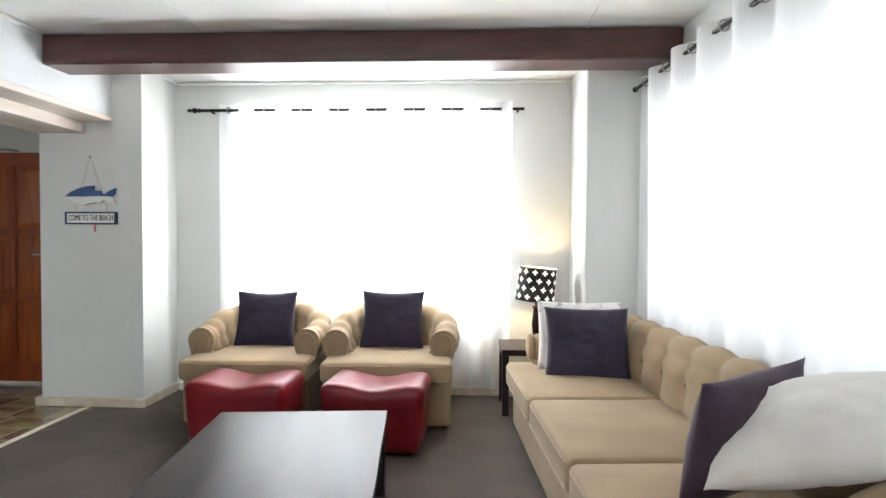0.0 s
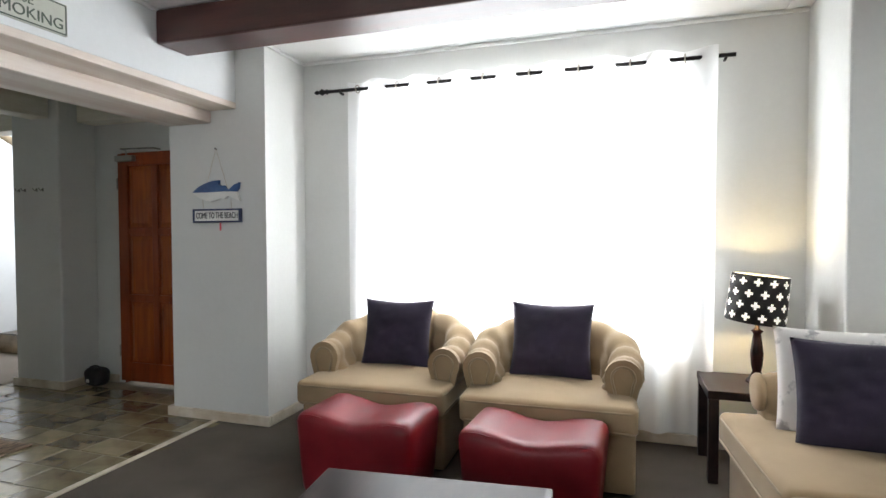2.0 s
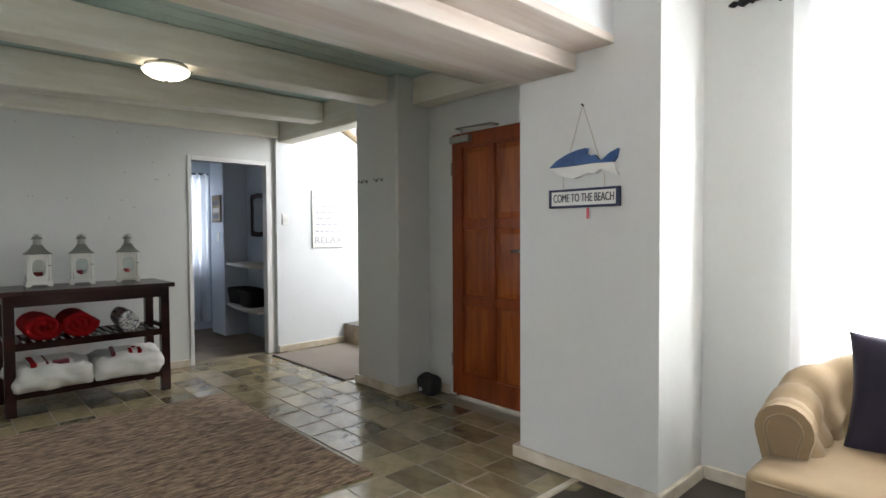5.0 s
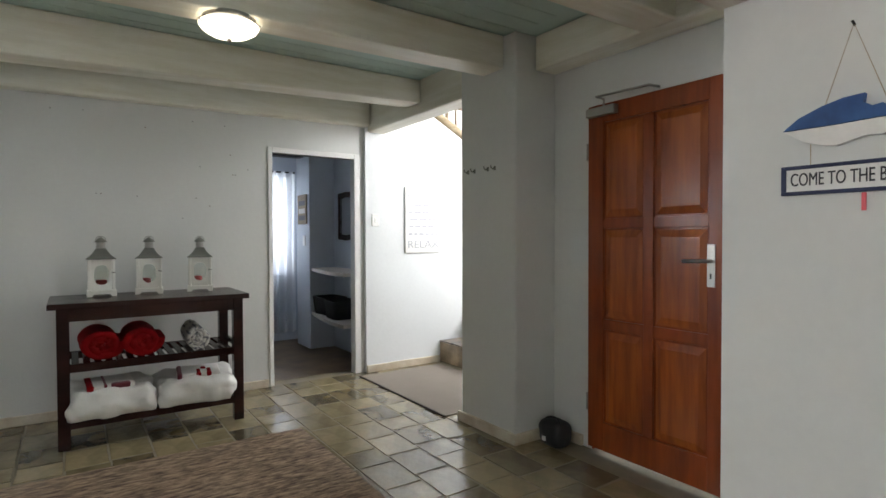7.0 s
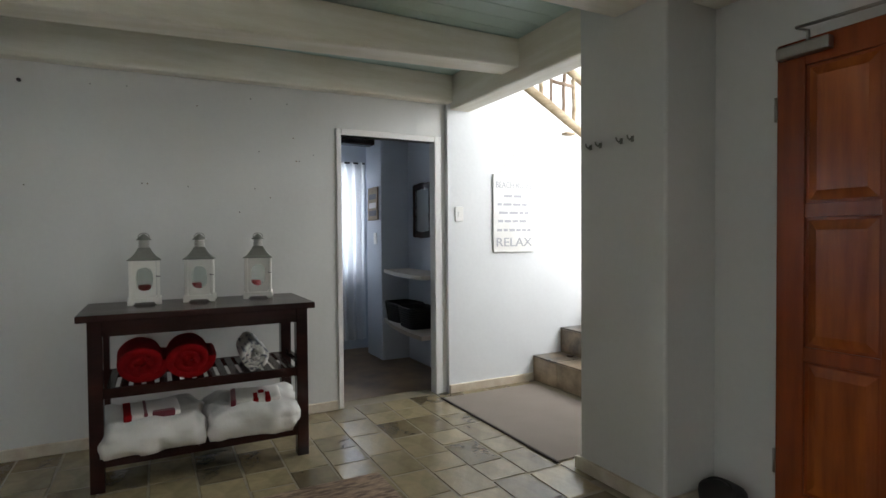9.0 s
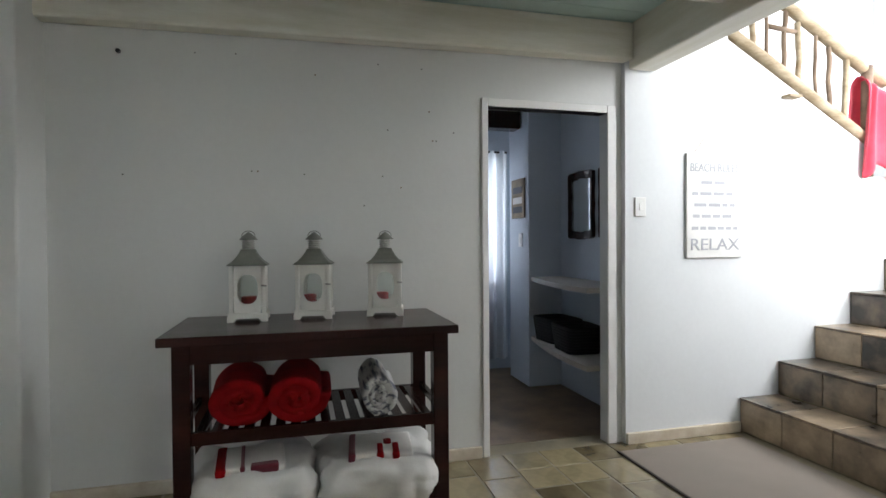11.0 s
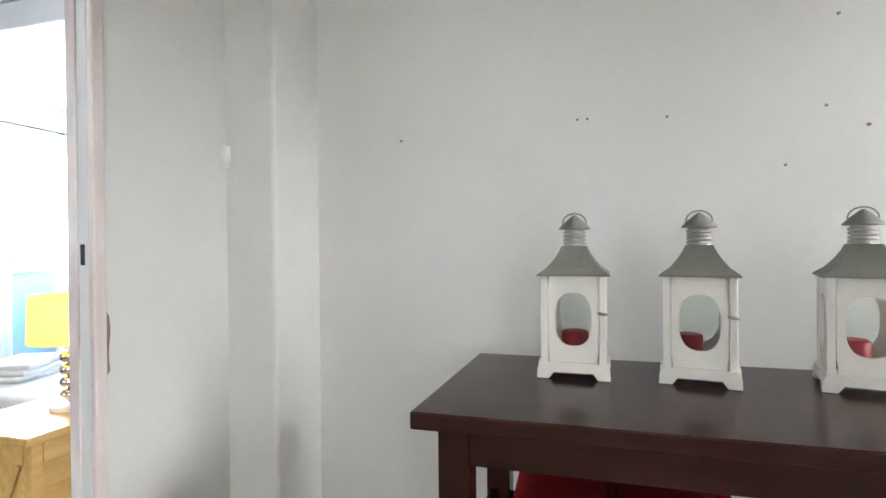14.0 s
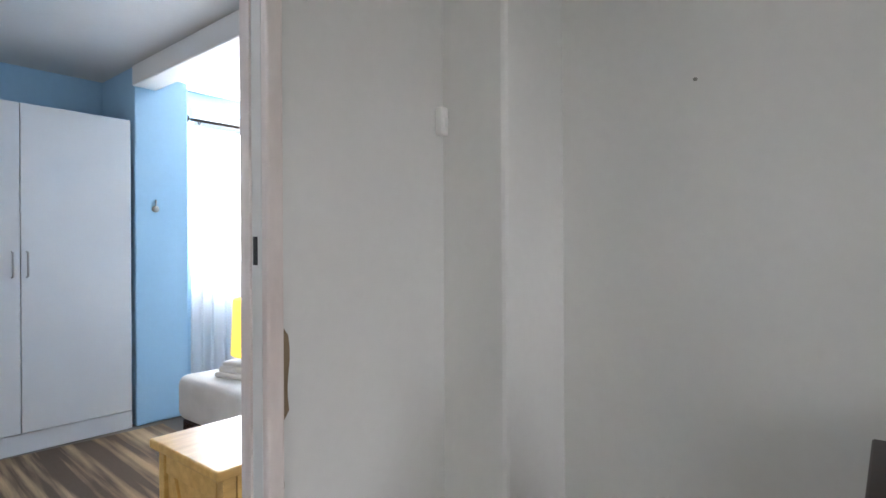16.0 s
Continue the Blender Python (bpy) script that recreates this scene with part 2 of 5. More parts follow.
NAVY = mk("navy_frame_paint", (0.020, 0.030, 0.085), 0.5, 0.15, 12, 70, 0.1)
SIGNWHITE = mk("sign_white", (0.78, 0.77, 0.74), 0.5, 0.04, 9, 70, 0.08)
SIGNDARK = mk("sign_dark_letter", (0.035, 0.035, 0.04), 0.6, 0.1)
SIGNGREY = mk("sign_grey_letter", (0.43, 0.44, 0.47), 0.6, 0.05)
SIGNOLIVE = mk("sign_olive", (0.09, 0.11, 0.09), 0.6, 0.1)
SIGNCREAM = mk("sign_cream", (0.52, 0.53, 0.47), 0.6, 0.08)
PINKTAG = mk("pink_tag", (0.75, 0.13, 0.16), 0.6, 0.05)
STRING = mk("jute_string", (0.45, 0.36, 0.25), 0.9, 0.1, 20, 200, 0.2)
TOWELPINK = mk("coral_cloth", (0.66, 0.045, 0.085), 0.9, 0.12, 5, 280, 0.4, col2=(0.80, 0.09, 0.14), sheen=0.3)
TOWELDARK = mk("maroon_cloth", (0.16, 0.016, 0.03), 0.9, 0.12, 5, 280, 0.4, sheen=0.3)
WARDROBE = mk("wardrobe_white", (0.68, 0.67, 0.67), 0.45, 0.02, 4, 60, 0.03)
SHADEBLK = mk("shade_black", (0.012, 0.010, 0.009), 0.8, 0.1, 8, 200, 0.1)
SHELFWD = mk("shelf_white", (0.50, 0.46, 0.42), 0.5, 0.06, 8, 80, 0.1)
GREENOUT = mk("garden_ground", (0.10, 0.10, 0.05), 0.9, 0.3, 0.6, 8, 0.4, col2=(0.17, 0.15, 0.08))
MIRROR = mk("mirror_glass", (0.80, 0.84, 0.86), 0.05, 0.0, 8, 90, 0.0, metal=1.0)
CURTAIN = sheer("white_sheer_curtain", (0.90, 0.90, 0.90), 0.5, 0.02)
# yellow cloth; its emission stands for window daylight coming through the shade
YELLOWSHADE = glow("backlit_yellow_lampshade", (1.0, 0.70, 0.12), 0.75)
BLACKCLOTH = mk("black_cloth", (0.008, 0.008, 0.009), 0.95, 0.2, 9, 200, 0.4)
BATHCURTAIN = sheer("pale_bath_curtain", (0.78, 0.80, 0.84), 0.5)
GLASS = clear_glass("clear_glass")
DOME = glow("lit_opal_glass", (1.0, 0.93, 0.74), 3.2)
CROSS = glow("lit_shade_cut_out", (1.0, 0.95, 0.85), 0.7)
SHADEIN = mk("shade_lining", (0.8, 0.76, 0.68), 0.7, 0.03)

# ---- building helpers ----


def part(name, bm, material, parent=None, label="", smooth=False):
    bmesh.ops.recalc_face_normals(bm, faces=bm.faces)
    me = bpy.data.meshes.new(name)
    bm.to_mesh(me)
    bm.free()
    me.materials.append(material)
    if smooth:
        for f in me.polygons:
            f.use_smooth = True
    ob = new(name, me)
    if parent:
        ob.parent = parent
    if label:
        ob["label"] = label
    return ob


def thing(name, m, label, category, group=""):
    ob = new(name)
    ob.empty_display_size = 0.1
    ob.matrix_world = m
    return tagged(ob, label, category, group)


def setting(name, bm, material, label, category, smooth=False):
    return tagged(part(name, bm, material, None, "", smooth), label, category, "", "structure")


def bx(bm, x0, y0, z0, x1, y1, z1, bevel=0.0, seg=2):
    r = bmesh.ops.create_cube(bm, size=1)
    for v in r["verts"]:
        v.co = Vector(((x0 + x1) / 2 + v.co.x * (x1 - x0), (y0 + y1) / 2 + v.co.y * (y1 - y0), (z0 + z1) / 2 + v.co.z * (z1 - z0)))
    if bevel:
        edges = {e for v in r["verts"] for e in v.link_edges}
        bmesh.ops.bevel(bm, geom=list(edges), offset=bevel, segments=seg, affect='EDGES', profile=0.5)
    return bm


def box(*a, **k):
    return bx(bmesh.new(), *a, **k)


def rbox(hx, hy, hz, r, cuts=9):
    """A soft box about the origin, half sizes hx, hy, hz, edge radius r."""
    bm = bmesh.new()
    bmesh.ops.create_cube(bm, size=2)
    bmesh.ops.subdivide_edges(bm, edges=bm.edges[:], cuts=cuts, use_grid_fill=True)
    for v in bm.verts:
        q, inner = [], []
        for t, h in zip(v.co, (hx, hy, hz)):
            a = abs(t)
            a = a / 0.6 * (h - r) if a <= 0.6 else h - r + (a - 0.6) / 0.4 * r
            q.append(math.copysign(a, t))
            inner.append(math.copysign(min(a, h - r), t))
        q, inner = Vector(q), Vector(inner)
        d = q - inner
        v.co = inner + d.normalized() * r if d.length > 1e-9 else q
    return bm


def shift(bm, x, y, z, rz=0.0):
    bmesh.ops.transform(bm, matrix=pose(x, y, z, 0, 0, rz), verts=bm.verts)
    return bm


def tube(bm, pts, radii, n=8, closed=False):
    pts = [Vector(p) for p in pts]
    if not hasattr(radii, "__len__"):
        radii = [radii] * len(pts)
    rings = []
    k = len(pts)
    up = None
    for i, p in enumerate(pts):
        a = pts[(i - 1) % k] if closed or i else p
        b = pts[(i + 1) % k] if closed or i < k - 1 else p
        d = (b - a).normalized()
        if up is None:
            up = d.orthogonal().normalized()
        up = (up - d * up.dot(d)).normalized()
        side = d.cross(up)
        rings.append([bm.verts.new(p + (up * math.cos(2 * math.pi * j / n) + side * math.sin(2 * math.pi * j / n)) * radii[i]) for j in range(n)])
    for i in range(k if closed else k - 1):
        r0, r1 = rings[i], rings[(i + 1) % k]
        for j in range(n):
            bm.faces.new((r0[j], r0[(j + 1) % n], r1[(j + 1) % n], r1[j]))
    if not closed:
        bm.faces.new(rings[0][::-1])
        bm.faces.new(rings[-1])
    return bm


def lathe(profile, n=20, bm=None, at=(0, 0, 0)):
    """A turned shape: (radius, height) pairs from bottom to top."""
    bm = bm or bmesh.new()
    o = Vector(at)
    rings = [[bm.verts.new(o + Vector((max(r, 1e-4) * math.cos(2 * math.pi * j / n), max(r, 1e-4) * math.sin(2 * math.pi * j / n), z))) for j in range(n)] for r, z in profile]
    for r0, r1 in zip(rings, rings[1:]):
        for j in range(n):
            bm.faces.new((r0[j], r0[(j + 1) % n], r1[(j + 1) % n], r1[j]))
    bm.faces.new(rings[0][::-1])
    bm.faces.new(rings[-1])
    return bm


def grid(fn, nu, nv, thick=0.0, closed_u=False):
    """A sheet from fn(u, v), u and v from 0 to 1."""
    bm = bmesh.new()
    V = [[bm.verts.new(fn(i / nu, j / nv)) for j in range(nv + 1)] for i in range(nu + (0 if closed_u else 1))]
    k = len(V)
    for i in range(nu):
        for j in range(nv):
            bm.faces.new((V[i][j], V[(i + 1) % k][j], V[(i + 1) % k][j + 1], V[i][j + 1]))
    if thick:
        bmesh.ops.recalc_face_normals(bm, faces=bm.faces)
        bmesh.ops.solidify(bm, geom=bm.faces[:], thickness=thick)
    return bm


def prism(poly, axis, a, b):
    """A flat outline pushed from a to b along an axis; poly gives the two other axes in order."""
    bm = bmesh.new()

    def place(p, h):
        q = list(p)
        q.insert("xyz".index(axis), h)
        return Vector(q)
    r0 = [bm.verts.new(place(p, a)) for p in poly]
    r1 = [bm.verts.new(place(p, b)) for p in poly]
    n = len(poly)
    bm.faces.new(r0[::-1])
    bm.faces.new(r1)
    for i in range(n):
        bm.faces.new((r0[i], r0[(i + 1) % n], r1[(i + 1) % n], r1[i]))
    return bm


def wall_run(name, axis, f0, f1, a0, a1, z0, z1, holes, material, label):
    """A wall along an axis ('x' or 'y') between its two faces f0, f1; holes (a, b, bottom, top) go through it."""
    bm = bmesh.new()

    def slab(p, q, zl, zh):
        if q - p > 1e-4 and zh - zl > 1e-4:
            if axis == 'x':
                bx(bm, p, f0, zl, q, f1, zh)
            else:
                bx(bm, f0, p, zl, f1, q, zh)
    at = a0
    for p, q, zl, zh in sorted(holes):
        slab(at, p, z0, z1)
        slab(p, q, z0, zl)
        slab(p, q, zh, z1)
        at = q
    slab(at, a1, z0, z1)
    return setting(name, bm, material, label, "wall")


def letters(name, body, size, m, material, parent, depth=0.0015, width=None):
    cu = bpy.data.curves.new(name, 'FONT')
    cu.body, cu.size, cu.extrude, cu.align_x, cu.align_y = body, size, depth, 'CENTER', 'CENTER'
    tmp = bpy.data.objects.new(name, cu)
    scene.collection.objects.link(tmp)
    dg = bpy.context.evaluated_depsgraph_get()
    me = bpy.data.meshes.new_from_object(tmp.evaluated_get(dg))
    bpy.data.objects.remove(tmp)
    me.materials.append(material)
    if width:
        xs = [v.co.x for v in me.vertices]
        k = width / (max(xs) - min(xs))
        for v in me.vertices:
            v.co.x *= k
    ob = new(name, me)
    ob.parent = parent
    ob.matrix_local = m
    return ob


FACE_E = Matrix(((0, 0, 1, 0), (1, 0, 0, 0), (0, 1, 0, 0), (0, 0, 0, 1)))   # writing on a face that looks east
FACE_S = Matrix(((1, 0, 0, 0), (0, 0, -1, 0), (0, 1, 0, 0), (0, 0, 0, 1)))  # on a face that looks south

# ---- large structure ----
setting("ground", box(-60, -60, -0.4, 60, 60, -0.16), GREENOUT, "dry garden ground outside the house", "ground")
setting("floor", box(-2.70, -1.9, -0.15, 1.95, 4.9, 0.0), CARPET, "dark grey wall-to-wall carpet in the lounge", "carpet")
floor_hall = setting("floor_hall", box(-6.85, 1.275, -0.15, -2.70, 8.2, -0.003), GROUT, "slate-tiled hall floor with pale grout", "floor")
setting("floor_threshold", box(-2.735, 1.34, -0.006, -2.695, 4.27, 0.008, bevel=0.004), BASE, "cream edging strip between carpet and tiles", "trim")
setting("floor_bathroom", box(-9.35, 2.6, -0.15, -6.85, 5.0, -0.002), DARKFLOOR, "dark tiled dressing room floor", "floor")
setting("floor_bedroom", box(-9.0, -2.5, -0.15, -3.0, 1.275, -0.002), BEDFLOOR, "dull bedroom floor", "floor")

wall_run("wall_north", 'x', 4.76, 4.96, -2.29, 1.75, 0, 2.62, [(-1.72, 0.40, 0.62, 2.32)], WALL, "pale grey lounge wall behind the curtained window")
setting("wall_fish", box(-3.10, 4.27, 0, -2.29, 4.96, 2.70), WALL, "pale grey plastered wall end with hanging fish sign", "wall")
setting("pillar_north_east", box(1.04, 4.15, 0, 1.75, 4.758, 2.618, bevel=0.015), WALL, "grey plastered corner pillar", "pillar")
EAST = pose(1.46, 4.42, 0, 0, 0, 3.7)
east = wall_run("wall_east", 'y', 0.0, 0.2, -6.6, 0.45, 0, 2.62, [(-2.85, -0.45, 0.82, 2.25)], WALL, "pale grey lounge wall behind curtained window")
east.matrix_world = EAST
# the unseen opening is there only to let the added south lamp in
wall_run("wall_south_lounge", 'x', -1.9, -1.7, -2.9, 1.95, 0, 2.62, [(-2.0, -0.4, 0.9, 2.2)], WALL, "pale grey lounge wall behind the walk")
wall_run("wall_west_lounge", 'y', -2.9, -2.62, -1.7, 1.335, 0, 2.62, [], WALL, "pale grey lounge side wall")
bm = bx(bmesh.new(), -2.62, -1.7, 2.62, 1.95, 4.76, 2.72)
for x in (-1.50, -0.28, 0.94):
    bx(bm, x - 0.022, -1.7, 2.612, x + 0.022, 4.75, 2.62)
setting("ceiling", bm, CEIL, "white board ceiling with cover strips", "ceiling")
bm = bmesh.new()
bx(bm, -2.29, 4.735, 2.595, 1.04, 4.758, 2.617, bevel=0.006)
bx(bm, -2.288, 4.27, 2.595, -2.265, 4.735, 2.617, bevel=0.006)
bx(bm, -2.528, 3.84, 2.595, -2.505, 4.268, 2.617, bevel=0.006)
bx(bm, -2.528, -1.7, 2.595, -2.505, 3.58, 2.617, bevel=0.006)
setting("trim_cornice", bm, CEIL, "narrow white cornice strip under the ceiling", "trim")
bm = bx(bmesh.new(), -2.528, 3.59, 2.415, 1.50, 3.83, 2.608, bevel=0.012)
setting("beam_mahogany", bm, MAHOG, "dark mahogany-stained ceiling beam across the lounge", "beam")
setting("wall_over_lintel", box(-2.9, 1.335, 2.235, -2.53, 4.27, 2.62), WALL_WHITE, "white wall above the wide hall opening", "wall")
lintel = thing("lintel", pose(-2.8, 2.8, 2.19), "limewashed timber lintel beams over the wide opening", "beam")
lintel["kind"] = "structure"
part("upper_board", box(-0.33, -1.465, 0.0, 0.28, 1.468, 0.042, bevel=0.006), WASH_PINK, lintel)
part("lower_beam", box(-0.32, -1.465, -0.085, 0.068, 1.468, -0.001, bevel=0.008), WASH_PINK, lintel)

# hall
wall_run("wall_west", 'y', -6.77, -6.69, 1.335, 4.56, 0, 2.52, [(3.70, 4.46, 0, 2.0)], WALL, "pale grey hall wall with old nail holes")
spine = [(4.56, 0), (8.2, 0), (8.2, 1.66), (6.42, 1.66), (6.42, 1.88), (5.30, 2.50), (5.30, 2.62), (4.56, 2.62)]
setting("wall_stairs", prism(spine, 'x', -6.80, -6.65), WALL_WHITE, "bright white stair wall with sloping top", "wall")
wall_run("wall_south", 'x', 1.275, 1.335, -6.85, -2.62, 0, 2.52, [(-5.925, -5.055, 0, 2.06)], WALL, "pale grey hall wall beside the bedroom doorway")
setting("pilaster", box(-6.74, 1.29, 0, -6.42, 1.515, 2.515, bevel=0.012), WALL, "grey plastered corner pilaster", "pillar")
wall_run("wall_door", 'x', 4.84, 4.96, -4.52, -3.10, 0, 2.52, [(-4.20, -3.37, 0, 2.045)], WALL, "pale grey wall round the front door")
setting("pillar_hooks", box(-5.06, 4.505, 0, -4.505, 4.96, 2.52, bevel=0.014), WALL, "grey plastered pillar with coat hooks", "pillar")
wall_run("wall_stairs_east", 'y', -5.06, -4.88, 4.96, 8.2, 0, 4.6, [(5.95, 7.25, 1.65, 2.95)], WALL_WHITE, "white stairwell wall with a window")
# end wall out of view, opened for the added upper lamp
wall_run("wall_stairs_north", 'x', 8.0, 8.2, -7.9, -5.06, 0, 4.6, [(-7.0, -5.4, 2.6, 3.8)], WALL_WHITE, "white stairwell end wall with an opening for the added lamp")
wall_run("wall_stairs_west", 'y', -8.0, -7.8, 4.95, 8.2, 0, 4.6, [(5.75, 6.15, 2.55, 3.3)], WALL_WHITE, "white stairwell outer wall")
setting("wall_stairs_south", box(-8.0, 4.58, 2.73, -4.88, 4.76, 4.6), WALL_WHITE, "white wall above the hall edge", "wall")
setting("ceiling_stairs", box(-8.0, 4.6, 4.6, -4.88, 8.2, 4.7), CEIL, "white stairwell ceiling", "ceiling")
bm = bx(bmesh.new(), -6.85, 1.2, 2.52, -2.90, 4.96, 2.72)
x = -6.6
while x < -2.95:
    bx(bm, x - 0.004, 1.34, 2.517, x + 0.004, 4.56, 2.52)
    x += 0.14
setting("ceiling_hall", bm, CEIL_HALL, "pale green boarded hall ceiling", "ceiling")


def hall_beam(x0, x1, y1, z_south, z_north):
    """A ceiling beam along y whose underside rises a little to the north."""
    bm = box(x0, 1.34, 2.30, x1, y1, 2.516, bevel=0.012)
    for v in bm.verts:
        if v.co.z < 2.4:
            v.co.z += z_south + (z_north - z_south) * (v.co.y - 1.34) / (y1 - 1.34) - 2.30
    return setting("beam_hall", bm, WASH, "cream whitewashed timber ceiling beam", "beam")


for x0, x1, y1, z_south, z_north in ((-6.685, -6.585, 4.58, 2.262, 2.302), (-5.90, -5.70, 4.58, 2.23, 2.335), (-4.80, -4.60, 4.50, 2.28, 2.31), (-3.74, -3.54, 4.66, 2.30, 2.30)):
    hall_beam(x0, x1, y1, z_south, z_north)
setting("beam_hall_cross", box(-6.648, 4.582, 2.255, -5.062, 4.76, 2.73, bevel=0.012), WASH_X, "cream whitewashed beam at the stair edge", "beam")
setting("beam_over_door", box(-4.50, 4.665, 2.30, -3.125, 4.838, 2.515, bevel=0.012), WASH_X, "cream whitewashed wall plate over the door", "beam")

# skirting
H = 0.068
for a in ((-3.14, 4.245, -2.268, 4.27), (-2.288, 4.27, -2.265, 4.735), (-2.265, 4.735, 1.04, 4.758), (-6.69, 1.515, -6.668, 3.655),
          (-6.65, 4.562, -6.628, 5.385), (-5.082, 4.482, -4.482, 4.505), (-4.505, 4.505, -4.482, 4.838), (-3.142, 4.27, -3.12, 4.838),
          (-4.482, 4.818, -4.26, 4.84), (-6.42, 1.335, -5.97, 1.357), (-5.01, 1.335, -2.95, 1.357)):
    setting("baseboard", box(a[0], a[1], 0, a[2], a[3], H, bevel=0.005), BASE, "scuffed cream-painted skirting board", "baseboard")

# dressing room behind the hall
wall_run("wall_bath_north", 'x', 4.82, 4.95, -8.0, -6.80, 0, 2.4, [], WALL_BATH, "blue-grey dressing room wall")
setting("wall_bath_west", box(-8.43, 4.52, 0, -8.0, 4.95, 2.4, bevel=0.01), WALL_BATH, "blue-grey stub wall in the dressing room", "wall")
wall_run("wall_bath_end", 'y', -8.85, -8.72, 2.6, 4.95, 0, 2.4, [(3.75, 4.5, 0.9, 2.0)], WALL_BATH, "blue dressing room outer wall")
setting("wall_bath_south", box(-9.35, 2.6, 0, -6.85, 2.75, 2.4), WALL_BATH, "blue-grey dressing room side wall", "wall")
setting("ceiling_bath", box(-9.35, 2.6, 2.4, -6.85, 4.95, 2.5), CEIL, "plain dressing room ceiling", "ceiling")
setting("beam_bath", box(-8.3, 2.75, 2.2, -8.15, 4.518, 2.398, bevel=0.012), DARKWOOD, "dark brown timber beam", "beam")

# bedroom
wall_run("wall_bed_window", 'x', -2.15, -1.95, -9.0, -7.28, 0, 2.75, [(-8.45, -7.40, 1.05, 2.28)], WALL_BLUE, "light blue bedroom wall with window-sized opening")
setting("wall_bed_pier", box(-7.28, -2.5, 0, -6.92, -1.78, 2.75, bevel=0.01), WALL_BLUE, "light blue bedroom wall pier", "wall")
setting("wall_bed_south", box(-6.92, -2.5, 0, -3.0, -2.36, 2.75), WALL_BLUE, "light blue wall behind the wardrobe", "wall")
setting("wall_bed_west", box(-9.0, -2.15, 0, -8.85, 1.275, 2.75), WALL_BLUE, "light blue bedroom wall", "wall")
# unseen wall, its opening cut for the added bedroom lamp
wall_run("wall_bed_east", 'y', -3.2, -3.0, -2.5, 1.275, 0, 2.75, [(-1.2, 0.0, 1.0, 2.1)], WALL_BLUE, "light blue bedroom wall with window-sized opening")
setting("wall_bed_north", box(-9.0, 1.275, 0, -6.85, 1.335, 2.75), WALL_BLUE, "light blue bedroom wall", "wall")
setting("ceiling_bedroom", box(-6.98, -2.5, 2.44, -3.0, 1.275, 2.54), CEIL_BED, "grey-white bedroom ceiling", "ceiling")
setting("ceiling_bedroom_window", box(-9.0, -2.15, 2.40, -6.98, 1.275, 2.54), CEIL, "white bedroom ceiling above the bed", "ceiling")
setting("beam_bedroom", box(-7.06, -1.778, 2.30, -6.90, 1.273, 2.437, bevel=0.01), CEIL, "white-painted bedroom ceiling beam", "beam")
# out of view, added over all rooms to block sun and sky
setting("sun_block_slab", box(-9.1, -2.6, 4.75, 2.2, 8.3, 4.9), CEIL, "unseen flat slab added above the house to keep the sun out", "roof")


# ---- windows ----
def window(name, m, w, h, label, bars):
    """A framed window; local x runs along it, y out through the wall, z up from its sill."""
    ob = thing(name, m, label, "window")
    ob["kind"] = "structure"
    bm = bmesh.new()
    for a in ((0, 0, w, 0.05), (0, h - 0.05, w, h), (0, 0.05, 0.05, h - 0.05), (w - 0.05, 0.05, w, h - 0.05)):
        bx(bm, a[0], 0.09, a[1], a[2], 0.13, a[3], bevel=0.004)
    part("window_frame", bm, WHITEPT, ob)
    for i in range(1, bars):
        part("mullion", box(w * i / bars - 0.02, 0.092, 0.05, w * i / bars + 0.02, 0.128, h - 0.05, bevel=0.004), WHITEPT, ob)
    for i in range(bars):
        pane = part("pane", box(w * i / bars + 0.02, 0.108, 0.05, w * (i + 1) / bars - 0.02, 0.112, h - 0.05), GLASS, ob)
        pane.visible_shadow = False
    part("window_sill", box(0, -0.02, -0.03, w, 0.085, 0.0, bevel=0.004), WHITEPT, ob)
    return ob


window("window_1", pose(-1.72, 4.76, 0.62), 2.12, 1.70, "white-framed window behind sheer curtains", 3)
window("window_2", EAST @ pose(0, -0.45, 0.82, 0, 0, -90), 2.40, 1.43, "white-framed window behind sheer curtains", 3)
window("window_3", pose(-7.40, -1.95, 1.05, 0, 0, 180), 1.05, 1.23, "white-framed bedroom window", 2)
window("window_4", pose(-5.06, 7.25, 1.65, 0, 0, -90), 1.30, 1.30, "white-framed stair window", 2)


# ---- curtains ----
def fold_offset(x, v, period, seed):
    deep = 0.045 * math.sin(2 * math.pi * x / period)
    loose = 0.035 * noise.noise(Vector((x * 3.1, seed, v * 0.5))) * (1 - v)
    return deep * (0.55 + 0.45 * v) + loose + 0.012 * math.sin(2 * math.pi * x / period * 2.3 + seed) * (1 - v)


